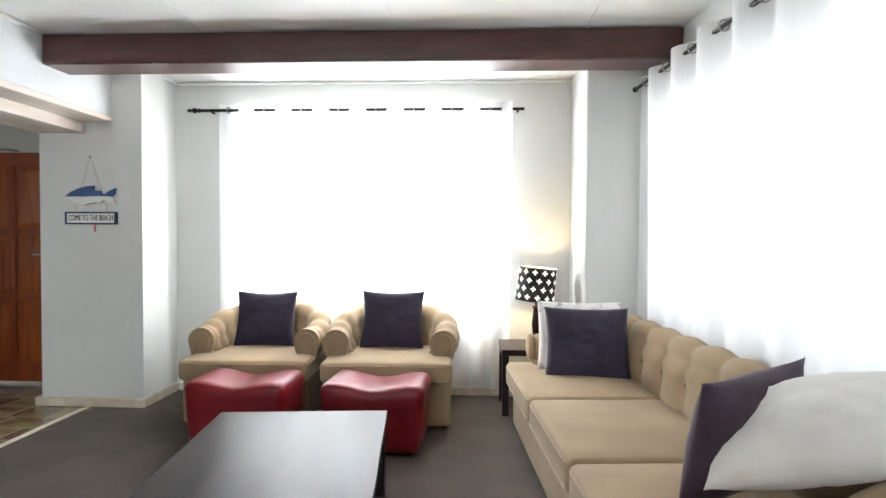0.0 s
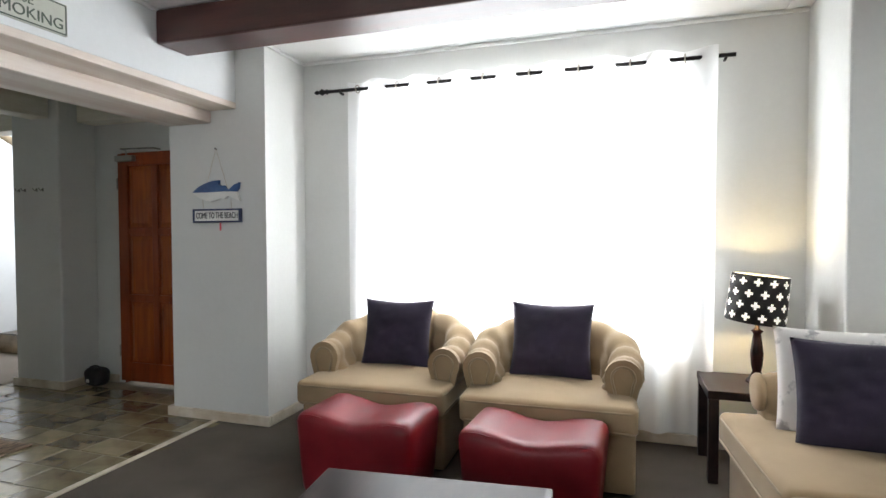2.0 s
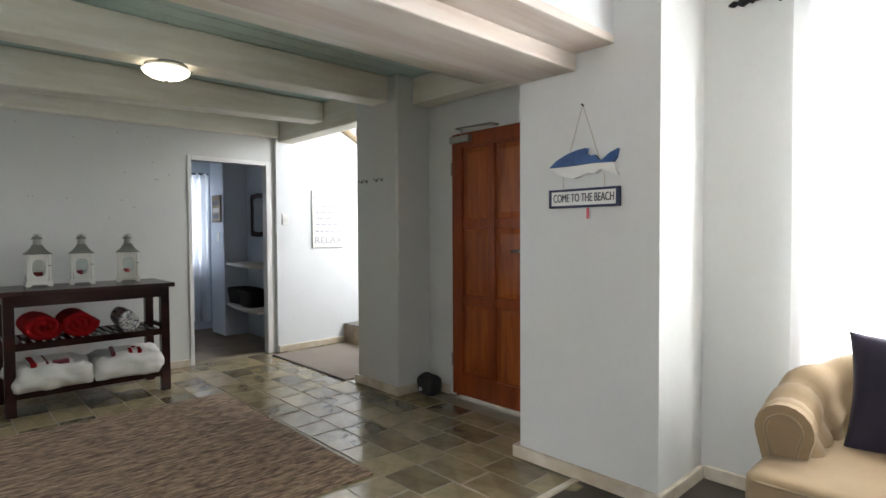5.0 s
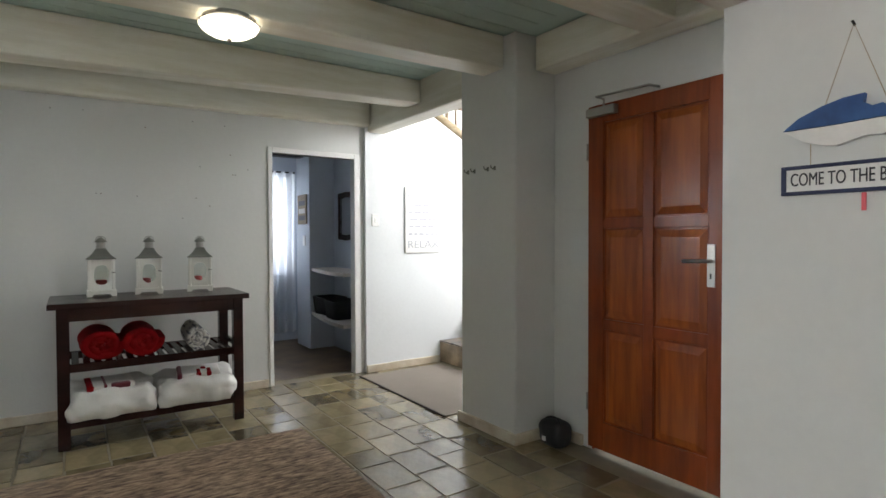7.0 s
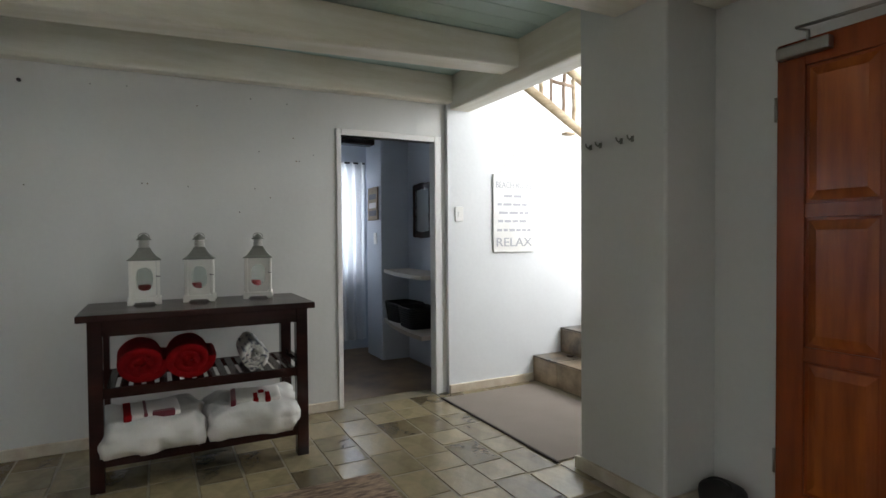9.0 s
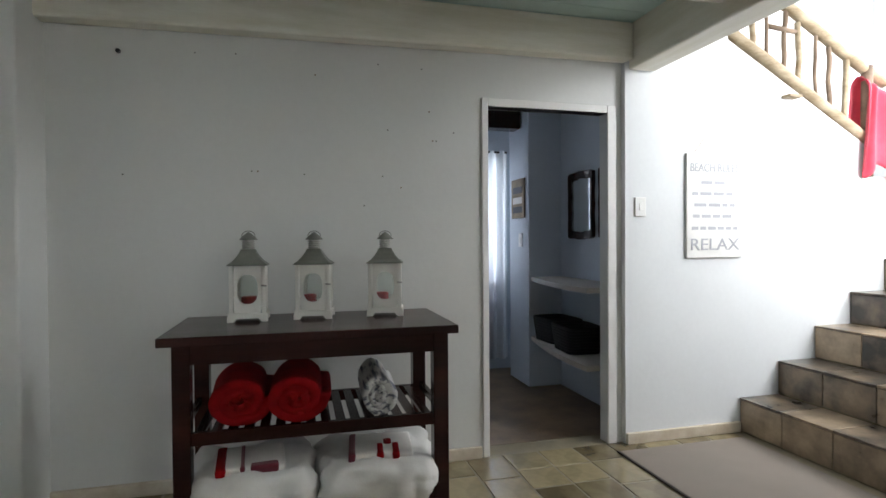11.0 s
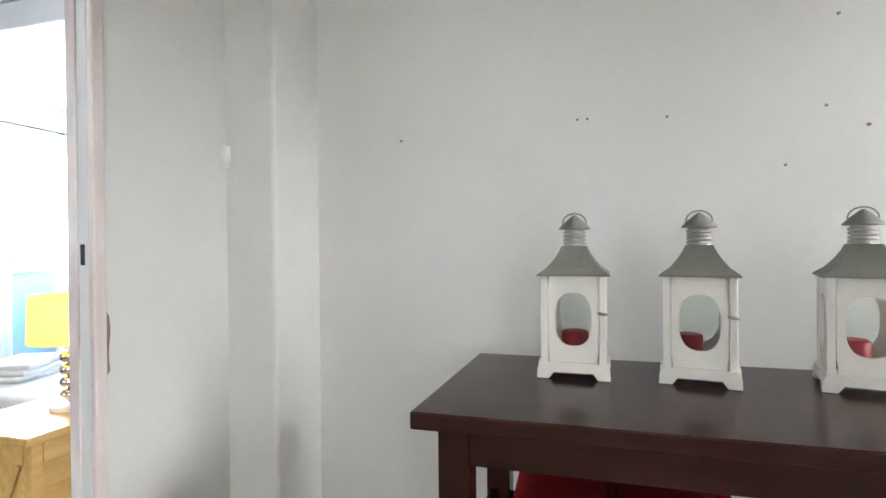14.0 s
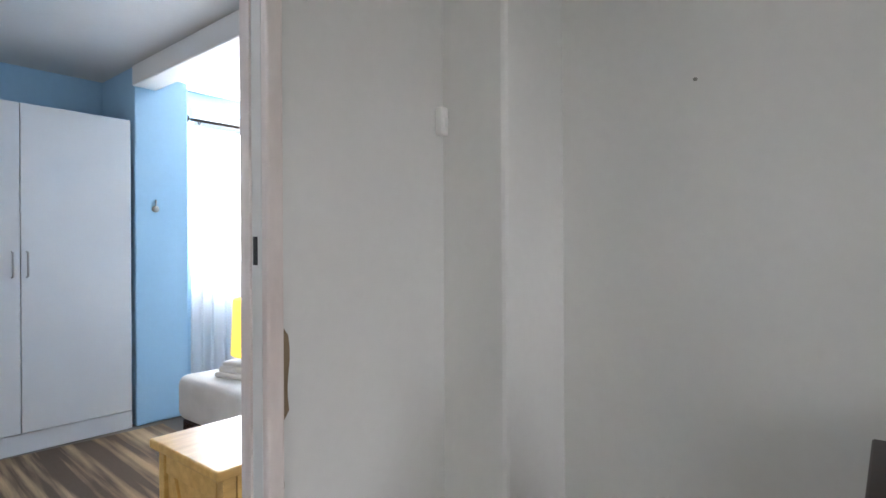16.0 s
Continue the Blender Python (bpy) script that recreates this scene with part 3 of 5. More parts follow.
def eyelet_curtain(name, m, w, z0, z1, period, label, seed, rod0, rod1, finial0=True):
    """A sheer curtain on a rod; local x runs along the rod, y away from the room."""
    ob = thing(name, m, label, "curtain")
    hem = [0.02 * noise.noise(Vector((i * 0.3, seed, 4))) for i in range(40)]

    def sheet(u, v):
        x = u * w
        z = z0 + hem[int(u * 38)] * (1 - v) + (z1 - z0) * v
        return Vector((x + 0.015 * noise.noise(Vector((x * 4, v * 2, seed))), fold_offset(x, v, period, seed), z))
    part("cloth", grid(sheet, int(w * 90), 26), CURTAIN, ob, smooth=True)
    k = int(w / (period / 2))
    for i in range(k):
        x = (i + 0.5) * period / 2
        ring = tube(bmesh.new(), [(x + 0.004 * math.cos(a), 0.025 * math.cos(a) + 0.0, z1 - 0.055 + 0.027 * math.sin(a)) for a in np.linspace(0, 2 * math.pi, 15)[:-1]], 0.0045, 6, True)
        part("eyelet", ring, CHROME, ob, smooth=True)
    pole = thing("curtain_rod", m @ pose(0, 0, z1 - 0.055), "dark iron curtain rod with turned finial", "curtain rod")
    part("pole", tube(bmesh.new(), [(rod0, 0, 0), (rod1, 0, 0)], 0.0125, 12), IRON, pole, smooth=True)
    if finial0:
        f = lathe([(0.012, 0), (0.02, 0.012), (0.012, 0.024), (0.016, 0.036), (0.024, 0.052), (0.016, 0.068), (0.009, 0.076), (0.016, 0.09), (0.012, 0.105), (0.003, 0.118)], 14)
        bmesh.ops.transform(f, matrix=pose(rod0 + 0.002, 0, 0, 0, -90, 0), verts=f.verts)
        part("finial", f, IRON, pole, smooth=True)
    for x in (rod0 + 0.09, rod1 - 0.05):
        b = tube(bmesh.new(), [(x, 0, -0.004), (x, 0.03, -0.012), (x, 0.062, -0.012)], 0.009, 8)
        part("bracket", b, IRON, pole, smooth=True)
    return ob


eyelet_curtain("curtain", pose(-1.87, 4.67, 0), 2.42, 0.09, 2.42, 0.31, "white sheer eyelet curtain glowing with daylight", 1.0, -0.16, 2.52)
eyelet_curtain("curtain", EAST @ pose(-0.10, -0.38, 0, 0, 0, -90), 2.50, 0.10, 2.43, 0.33, "white sheer eyelet curtain beside the sofa", 5.0, -0.10, 2.75)


# ---- lounge seating ----
def upholstered_back(path, heights, inner, roll, seat_z, channels, floor_z=0.06):
    """A padded back and arms swept along a path in plan; the outside lies to the path's left."""
    P = [Vector((x, y, 0)) for x, y in path]
    bm = bmesh.new()
    n = len(P)
    rings = []
    for i, p in enumerate(P):
        d = (P[min(i + 1, n - 1)] - P[max(i - 1, 0)]).normalized()
        out = Vector((-d.y, d.x, 0))
        h = heights[i]
        ch = abs(math.sin(math.pi * channels * i / (n - 1)))
        puff = 0.032 * (ch ** 0.7) - 0.012
        loop = [(0.055, floor_z), (0.055, h - 2.2 * roll)]
        for k in range(10):
            a = -0.6 + k / 9 * (math.pi + 0.9)
            loop.append((0.02 + (roll + puff * 0.8) * math.cos(a) * 0.95, h - roll + (roll + puff * 0.8) * math.sin(a)))
        top = max(h - 1.9 * roll, seat_z + 0.03)
        for k in range(6):
            f = k / 5
            pinch = (1 - ch) ** 2 * math.exp(-((f - 0.35) / 0.22) ** 2) * 0.030
            loop.append((-inner - puff * (0.75 + 0.5 * abs(f - 0.35)) + pinch, top + (seat_z + 0.005 - top) * f))
        loop += [(-inner - puff, seat_z - 0.06), (-inner, floor_z)]
        rings.append([bm.verts.new(p + out * o + Vector((0, 0, z))) for o, z in loop])
    k = len(rings[0])
    for r0, r1 in zip(rings, rings[1:]):
        for j in range(k):
            bm.faces.new((r0[j], r0[(j + 1) % k], r1[(j + 1) % k], r1[j]))
    bm.faces.new(rings[0][::-1])
    bm.faces.new(rings[-1])
    return bm


def smooth_path(corners, radius, step=0.02):
    """A polyline with rounded corners."""
    pts = [Vector(c) for c in corners]
    out = [pts[0]]
    for a, b, c in zip(pts, pts[1:], pts[2:]):
        p, q = b + (a - b).normalized() * radius, b + (c - b).normalized() * radius
        for i in range(13):
            t = i / 12
            out.append(p * (1 - t) ** 2 + b * 2 * t * (1 - t) + q * t * t)
    out.append(pts[-1])
    dense = []
    for a, b in zip(out, out[1:]):
        k = max(1, int((b - a).length / step))
        dense += [a.lerp(b, i / k) for i in range(k)]
    dense.append(out[-1])
    return [(p.x, p.y) for p in dense]


def piping_loop(hx, hy, z, r):
    pts = []
    for cx, cy, a0 in ((hx - r, hy - r, 0), (-hx + r, hy - r, 90), (-hx + r, -hy + r, 180), (hx - r, -hy + r, 270)):
        pts += [(cx + r * math.cos(radians(a0 + a)), cy + r * math.sin(radians(a0 + a)), z) for a in (0, 30, 60, 90)]
    return pts


def seat_cushion(parent, x, y, z, hx, hy, hz, rz=0.0):
    bm = rbox(hx, hy, hz, 0.035, 9)
    for v in bm.verts:
        if v.co.z > 0:
            v.co.z += 0.018 * (1 - (v.co.x / hx) ** 2) * (1 - (v.co.y / hy) ** 2)
    c = part("seat_cushion", shift(bm, x, y, z, rz), FABRIC, parent, "tan cushion with piped edge", True)
    t = tube(bmesh.new(), piping_loop(hx - 0.002, hy - 0.002, hz - 0.026, 0.05), 0.006, 6, True)
    part("piping", shift(t, x, y, z, rz), PIPING, c, smooth=True)
    t = tube(bmesh.new(), piping_loop(hx - 0.002, hy - 0.002, -hz + 0.02, 0.05), 0.006, 6, True)
    part("piping", shift(t, x, y, z, rz), PIPING, c, smooth=True)
    return c


def scroll(parent, x, y, z, r):
    """The rolled arm front: an upright pad with a piped edge."""
    bm = bmesh.new()
    pts = [(r * math.cos(a), r * math.sin(a)) for a in np.linspace(-0.5, math.pi + 0.35, 13)]
    poly = [(0.046, -0.20)] + [(px + 0.0, pz) for px, pz in pts] + [(-0.046, -0.20)]
    bm = prism(poly, 'y', -0.022, 0.02)
    bmesh.ops.transform(bm, matrix=pose(x, y, z), verts=bm.verts)
    f = part("arm_front", bm, FABRIC, parent, "rolled arm front with piping")
    t = tube(bmesh.new(), [(x + 0.62 * px, y - 0.024, z + 0.62 * pz) for px, pz in [(0.05, -0.20)] + pts + [(-0.05, -0.20)]], 0.007, 6)
    part("piping", t, PIPING, f, smooth=True)


def tub_chair(m, label):
    """An upholstered tub chair; its front looks along local -y, origin on the floor under its middle."""
    ob = thing("armchair", m, label, "armchair", "pair of tub chairs")
    path = smooth_path([(0.375, -0.20), (0.405, 0.28), (-0.405, 0.28), (-0.375, -0.20)], 0.31)
    n = len(path)
    hs = []
    for i in range(n):
        t = abs(2 * i / (n - 1) - 1)
        hs.append(0.645 + 0.155 * (0.5 + 0.5 * math.cos(math.pi * min(1, max(0, (t - 0.12) / 0.80)))))
    part("backrest", upholstered_back([(-x, y) for x, y in path], hs, 0.09, 0.088, 0.44, 11), FABRIC, ob, "curved channelled backrest with rolled arms", True)
    part("base", shift(rbox(0.44, 0.36, 0.155, 0.02), 0, -0.04, 0.175), FABRIC, ob, smooth=True)
    seat_cushion(ob, 0, -0.125, 0.40, 0.45, 0.335, 0.072)
    for s in (-1, 1):
        scroll(ob, s * 0.385, -0.215, 0.565, 0.095)
    for x in (-0.39, 0.39):
        for y in (-0.34, 0.28):
            part("foot", lathe([(0.018, 0.0), (0.025, 0.02), (0.022, 0.03)], 10, at=(x, y, 0)), DARKWOOD, ob, smooth=True)
    return ob


tub_chair(pose(-1.345, 4.29, 0, 0, 0, 1), "tan upholstered tub chair beside the grey wall end")
tub_chair(pose(-0.36, 4.29, 0, 0, 0, 1.5), "tan upholstered tub chair nearer the lamp table")


def pillow_mesh(w, h, t, seed, ears=0.06):
    def side(sign):
        def fn(u, v):
            a, b = 2 * u - 1, 2 * v - 1
            x = a * w / 2 * (1 - ears * (1 - b * b) * abs(a) ** 3)
            y = b * h / 2 * (1 - ears * (1 - a * a) * abs(b) ** 3)
            puff = max(0.0, (1 - abs(a) ** 2.6) * (1 - abs(b) ** 2.6)) ** 0.6
            wr = 0.010 * noise.noise(Vector((a * 3, b * 3, seed))) + 0.008 * noise.noise(Vector((a * 9, b * 7, seed + 3)))
            return Vector((x, sign * (t / 2 * puff + wr * puff), y))
        return fn
    bm = grid(side(-1), 26, 26)
    top = grid(side(1), 26, 26)
    me = bpy.data.meshes.new("half")
    top.to_mesh(me)
    top.free()
    bm.from_mesh(me)
    bpy.data.meshes.remove(me)
    bmesh.ops.remove_doubles(bm, verts=bm.verts, dist=0.0008)
    return bm


def pillow(m, w, h, t, material, label, seed, ears=0.06):
    return tagged(set_at(part("cushion", pillow_mesh(w, h, t, seed, ears), material, None, label, True), m), label, "cushion", "scatter cushions")


def set_at(ob, m):
    ob.matrix_world = m
    return ob


pillow(pose(-1.36, 4.35, 0.682, -13, 0, 1), 0.48, 0.44, 0.13, PURPLE, "dark purple velvet cushion on an armchair", 1, 0.09)
pillow(pose(-0.375, 4.35, 0.688, -13, 0, -2), 0.49, 0.45, 0.13, PURPLE, "dark purple velvet cushion with creased top edge", 2, 0.08)

SOFA = pose(0.47, 4.04, 0, 0, 0, 4.2)
sofa = thing("sofa", SOFA, "long tan three-seat sofa with button-tufted back", "sofa")
path = smooth_path([(0.17, -0.09), (0.80, -0.09), (0.80, -2.50), (0.17, -2.50)], 0.16)
n = len(path)
hs = []
for x, y in path:
    hs.append(0.655 + 0.145 * min(1, max(0, (x - 0.42) / 0.36)) ** 1.5)
part("backrest", upholstered_back(path, hs, 0.085, 0.075, 0.44, 13), FABRIC, sofa, "tufted channelled backrest with rolled arms", True)
part("base", shift(rbox(0.385, 1.27, 0.15, 0.02), 0.435, -1.295, 0.17), FABRIC, sofa, smooth=True)
for y, half in ((-0.47, 0.433), (-1.318, 0.411), (-2.09, 0.357)):
    seat_cushion(sofa, 0.37, y, 0.385, 0.375, half, 0.075)
for y in (-0.09, -2.50):
    arm = lathe([(0.030, 0.0), (0.082, 0.003), (0.088, 0.014), (0.088, 0.03)], 20)
    bmesh.ops.transform(arm, matrix=pose(0.158, y, 0.575, 0, 90, 0) @ pose(0, 0, -0.02), verts=arm.verts)
    part("arm_front", arm, FABRIC, sofa, "rolled arm front", True)
for x in (0.1, 0.76):
    for y in (-0.08, -2.50):
        part("foot", lathe([(0.018, 0.0), (0.025, 0.02), (0.022, 0.03)], 10, at=(x, y, 0)), DARKWOOD, sofa, smooth=True)
for i in range(8):
    part("button", shift(rbox(0.006, 0.011, 0.011, 0.005, 4), 0.722, -0.345 - i * 0.2715, 0.60), PIPING, sofa, smooth=True)

pillow(pose(0.93, 3.79, 0.68, -12, 0, -4), 0.54, 0.46, 0.14, PRINT, "white printed cushion behind a purple one", 3, 0.05)
pillow(pose(0.95, 3.64, 0.665, -16, 0, -4), 0.52, 0.45, 0.15, PURPLE, "dark purple velvet cushion leaning on sofa arm", 4)
pillow(pose(1.09, 1.98, 0.70, 14, -4, 28), 0.49, 0.46, 0.17, PLUM, "plum velvet cushion propped on the sofa", 5, 0.09)
pillow(pose(1.19, 1.835, 0.765, -64, -21, -36), 0.55, 0.40, 0.22, LINEN, "crumpled white linen cushion on the sofa", 6, 0.08)


def ottoman(m, label):
    bm = rbox(0.325, 0.205, 0.205, 0.05, 11)
    for v in bm.verts:
        z01 = (v.co.z + 0.205) / 0.41
        if z01 > 0.5:
            v.co.z += (0.020 * math.cos(2 * math.pi * v.co.x / 0.48 + math.pi) - 0.004) * (z01 - 0.5) * 2
        k = 0.88 + 0.12 * z01 ** 0.8
        v.co.x *= k
        v.co.y *= 0.94 + 0.06 * z01
    ob = thing("ottoman", m, label, "ottoman", "red ottomans")
    body = part("body", shift(bm, 0, 0, 0.215), REDLEATHER, ob, smooth=True)
    for s in (-1, 1):
        pts = []
        for i in range(25):
            x = -0.31 + 0.62 * i / 24
            pts.append((x, s * 0.186, 0.400 + 0.020 * math.cos(2 * math.pi * x / 0.48 + math.pi) - (0.03 if i in (0, 24) else 0)))
        part("seam", tube(bmesh.new(), pts, 0.004, 6), REDLEATHER, body, smooth=True)
    return ob


ottoman(pose(-1.215, 3.62, 0, 0, 0, -3), "red leather ottoman with a dipped saddle top, creased")
ottoman(pose(-0.365, 3.62, 0, 0, 0, -4), "red leather ottoman with a dipped saddle top")

ctable = thing("coffee_table", pose(-0.595, 2.49, 0, 0, 0, 5.5), "espresso-stained low wooden coffee table with glossy top", "table")
part("tabletop", box(-0.43, -0.52, 0.375, 0.43, 0.50, 0.415, bevel=0.006), ESPRESSO, ctable)
for s in (-1, 1):
    part("apron", box(s * 0.385 - 0.012, -0.42, 0.295, s * 0.385 + 0.012, 0.42, 0.374), ESPRESSO, ctable)
    part("apron", box(-0.36, s * 0.44 - 0.012, 0.295, 0.36, s * 0.44 + 0.012, 0.374), ESPRESSO, ctable)
    for s2 in (-1, 1):
        part("leg", box(s * 0.385 - 0.035, s2 * 0.44 - 0.035, 0, s * 0.385 + 0.035, s2 * 0.44 + 0.035, 0.374, bevel=0.004), ESPRESSO, ctable)

stable = thing("side_table", pose(0.71, 4.44, 0), "square espresso wooden side table under the lamp", "table")
part("tabletop", box(-0.255, -0.225, 0.45, 0.255, 0.215, 0.495, bevel=0.004), ESPRESSO, stable)
for sx in (-1, 1):
    for sy in (-1, 1):
        part("leg", box(sx * 0.225 - 0.025, sy * 0.19 - 0.03, 0, sx * 0.225 + 0.025, sy * 0.19 + 0.02, 0.449, bevel=0.003), ESPRESSO, stable)

lamp = thing("table_lamp", pose(0.735, 4.47, 0.496), "lit table lamp, black shade with white crosses", "lamp")
part("stem", lathe([(0.055, 0), (0.055, 0.012), (0.035, 0.03), (0.022, 0.06), (0.030, 0.10), (0.034, 0.16), (0.024, 0.24), (0.020, 0.27), (0.032, 0.285), (0.012, 0.30), (0.008, 0.36)], 18), DARKWOOD, lamp, "dark turned wooden stem", True)
R0, R1, Z0, Z1 = 0.150, 0.142, 0.335, 0.595


def shade_fn(u, v):
    a, r = 2 * math.pi * u, R0 + (R1 - R0) * v
    return Vector((r * math.cos(a), r * math.sin(a), Z0 + (Z1 - Z0) * v))


shade = part("shade", grid(shade_fn, 48, 4, 0.002, True), SHADEBLK, lamp, "black drum shade", True)
part("lining", grid(lambda u, v: Vector(((R0 - 0.004) * math.cos(2 * math.pi * u), (R0 - 0.004) * math.sin(2 * math.pi * u), Z0 + 0.002 + (Z1 - Z0 - 0.004) * v)) * 1.0
                    if v < 0.5 else Vector(((R1 - 0.004) * math.cos(2 * math.pi * u), (R1 - 0.004) * math.sin(2 * math.pi * u), Z0 + 0.002 + (Z1 - Z0 - 0.004) * v)), 48, 3, 0, True), SHADEIN, shade, "white lining", True)
for row in range(4):
    for i in range(12):
        a0 = 2 * math.pi * (i + 0.5 * (row % 2)) / 12
        zc = Z0 + 0.036 + row * 0.063
        bm = bmesh.new()
        for hw, hh in ((0.0200, 0.0062), (0.0062, 0.0200)):
            for da0, da1, za, zb in ((-hw, hw, -hh, hh),):
                vs = []
                for k in range(5):
                    d = (da0 + (da1 - da0) * k / 4)
                    r = R0 + (R1 - R0) * (zc - Z0) / (Z1 - Z0) + (0.0022 if hw > hh else 0.0026)
                    vs.append([bm.verts.new((r * math.cos(a0 + d / r), r * math.sin(a0 + d / r), zc + q)) for q in (za, zb)])
                for p, q in zip(vs, vs[1:]):
                    bm.faces.new((p[0], q[0], q[1], p[1]))
        part("cross", bm, CROSS, shade)
for a in (0, 120, 240):
    part("spoke", tube(bmesh.new(), [(0, 0, Z1 - 0.03), (R1 * math.cos(radians(a)), R1 * math.sin(radians(a)), Z1 - 0.008)], 0.0015, 5), STEEL, shade)

shade.matrix_local = pose(0, 0, 0.46, 0, 6, 0) @ pose(0, 0, -0.46)

# wall signs in the lounge
fish = thing("fish_sign", pose(-2.68, 4.27, 1.62), "blue and white wooden fish hanging on string", "wall sign")
back_line = [(-0.20, 0.005), (-0.155, 0.035), (-0.09, 0.062), (-0.03, 0.078), (0.025, 0.082), (0.022, 0.055), (0.045, 0.040), (0.07, 0.044), (0.088, 0.022),
             (0.105, 0.012), (0.15, 0.045), (0.195, 0.062), (0.185, 0.02)]
upper = [(-0.20, 0.0)] + back_line[1:] + [(0.17, 0.0), (0.06, 0.004), (-0.06, 0.0)]
lower = [(-0.20, -0.002), (-0.06, -0.002), (0.06, 0.002), (0.17, -0.002), (0.178, -0.03), (0.195, -0.066), (0.14, -0.042), (0.10, -0.030), (0.07, -0.048), (0.03, -0.044),
         (0.00, -0.052), (-0.05, -0.066), (-0.09, -0.058), (-0.14, -0.042)]
part("fish_back", prism(upper, 'y', -0.030, -0.008), BLUEPT, fish, "blue-painted upper half")
part("fish_belly", prism(lower, 'y', -0.028, -0.006), SIGNWHITE, fish, "white-painted lower half")
part("string", tube(bmesh.new(), [(-0.09, -0.012, 0.05), (-0.012, -0.006, 0.305), (0.085, -0.012, 0.03)], 0.0016, 5), STRING, fish)
part("nail", tube(bmesh.new(), [(-0.012, 0.0, 0.30), (-0.012, -0.018, 0.308)], 0.004, 8), IRON, fish)
plank = thing("beach_sign", pose(-2.685, 4.27, 1.455), "small navy-framed sign with hand lettering", "wall sign")
part("board", box(-0.195, -0.016, -0.044, 0.195, -0.003, 0.044, bevel=0.002), SIGNWHITE, plank)
for a in ((-0.205, 0.036, 0.205, 0.048), (-0.205, -0.048, 0.205, -0.036), (-0.205, -0.036, -0.190, 0.036), (0.185, -0.036, 0.205, 0.036)):
    part("frame_strip", box(a[0], -0.021, a[1], a[2], -0.002, a[3], bevel=0.002), NAVY, plank)
letters("lettering", "COME TO THE BEACH", 0.06, Matrix.Translation((0.0, -0.0175, 0)) @ FACE_S, SIGNDARK, plank, width=0.35)
for x in (-0.12, 0.12):
    part("string", tube(bmesh.new(), [(x, -0.010, 0.045), (x, -0.012, 0.115)], 0.0014, 5), STRING, plank)
part("pink_tag", box(0.02, -0.014, -0.105, 0.032, -0.008, -0.05, bevel=0.001), PINKTAG, plank, "small pink tag")

smoke = thing("no_smoking_sign", pose(-2.53, 2.80, 2.345), "cream and olive no smoking sign above the lintel", "wall sign")
part("board", box(0.002, -0.25, -0.075, 0.016, 0.25, 0.075, bevel=0.003), SIGNCREAM, smoke)
for z in (-0.068, 0.068):
    part("border", box(0.014, -0.243, z - 0.003, 0.018, 0.243, z + 0.003), SIGNOLIVE, smoke)
for y in (-0.242, 0.242):
    part("border", box(0.014, y - 0.003, -0.065, 0.018, y + 0.003, 0.065), SIGNOLIVE, smoke)
letters("lettering", "PLEASE", 0.058, Matrix.Translation((0.0172, 0, 0.032)) @ FACE_E, SIGNOLIVE, smoke)
letters("lettering", "NO SMOKING", 0.07, Matrix.Translation((0.0172, 0, -0.028)) @ FACE_E, SIGNOLIVE, smoke, width=0.45)

# ---- hall things ----
door = thing("door_1", pose(-4.19, 4.80, 0.0), "closed red-varnished wooden front door, six panels", "door")
door["kind"] = "structure"
W = 0.81
leaf = part("door_leaf", box(0.0, 0.008, 0.035, W, 0.036, 2.03), DOORWOOD, door)
for a in ((0, 0.035, 0.11, 2.03), (W - 0.075, 0.035, W, 2.03), (0.375, 0.20, 0.435, 1.925)):
    part("stile", box(a[0], -0.006, a[1], a[2], 0.010, a[3], bevel=0.004), DOORWOOD, door)
for z0, z1 in ((0.035, 0.20), (1.925, 2.03)):
    part("rail", box(0.11, -0.005, z0, W - 0.075, 0.010, z1, bevel=0.003), DOORWOOD, door)
for z0, z1 in ((0.74, 0.80), (1.32, 1.375)):
    for x0, x1 in ((0.11, 0.375), (0.435, W - 0.075)):
        part("rail", box(x0, -0.004, z0, x1, 0.010, z1, bevel=0.003), DOORWOOD, door)
for z0, z1 in ((0.20, 0.74), (0.80, 1.32), (1.375, 1.925)):
    for x0, x1 in ((0.11, 0.375), (0.435, W - 0.075)):
        bm = bmesh.new()
        co = [(x0 + 0.012, z0 + 0.012), (x1 - 0.012, z0 + 0.012), (x1 - 0.012, z1 - 0.012), (x0 + 0.012, z1 - 0.012)]
        ci = [(x0 + 0.045, z0 + 0.05), (x1 - 0.045, z0 + 0.05), (x1 - 0.045, z1 - 0.05), (x0 + 0.045, z1 - 0.05)]
        o = [bm.verts.new((x, 0.007, z)) for x, z in co]
        i_ = [bm.verts.new((x, -0.003, z)) for x, z in ci]
        for k in range(4):
            bm.faces.new((o[k], o[(k + 1) % 4], i_[(k + 1) % 4], i_[k]))
        bm.faces.new(i_)
        part("panel", bm, DOORPANEL, door)
plate = part("lock_plate", box(W - 0.078, -0.012, 1.03, W - 0.038, -0.006, 1.235, bevel=0.002), STEEL, door, "brushed steel lock plate")
part("keyhole", box(W - 0.062, -0.0135, 1.07, W - 0.054, -0.0118, 1.095), BLACKPL, plate)
part("door_handle", tube(bmesh.new(), [(W - 0.058, -0.008, 1.155), (W - 0.058, -0.05, 1.155), (W - 0.075, -0.058, 1.155), (W - 0.175, -0.056, 1.152)], 0.009, 10), STEEL, door, "steel lever handle", True)
for z in (0.25, 1.72):
    part("hinge", tube(bmesh.new(), [(-0.004, -0.006, z), (-0.004, -0.006, z + 0.1)], 0.007, 8), STEEL, door, smooth=True)
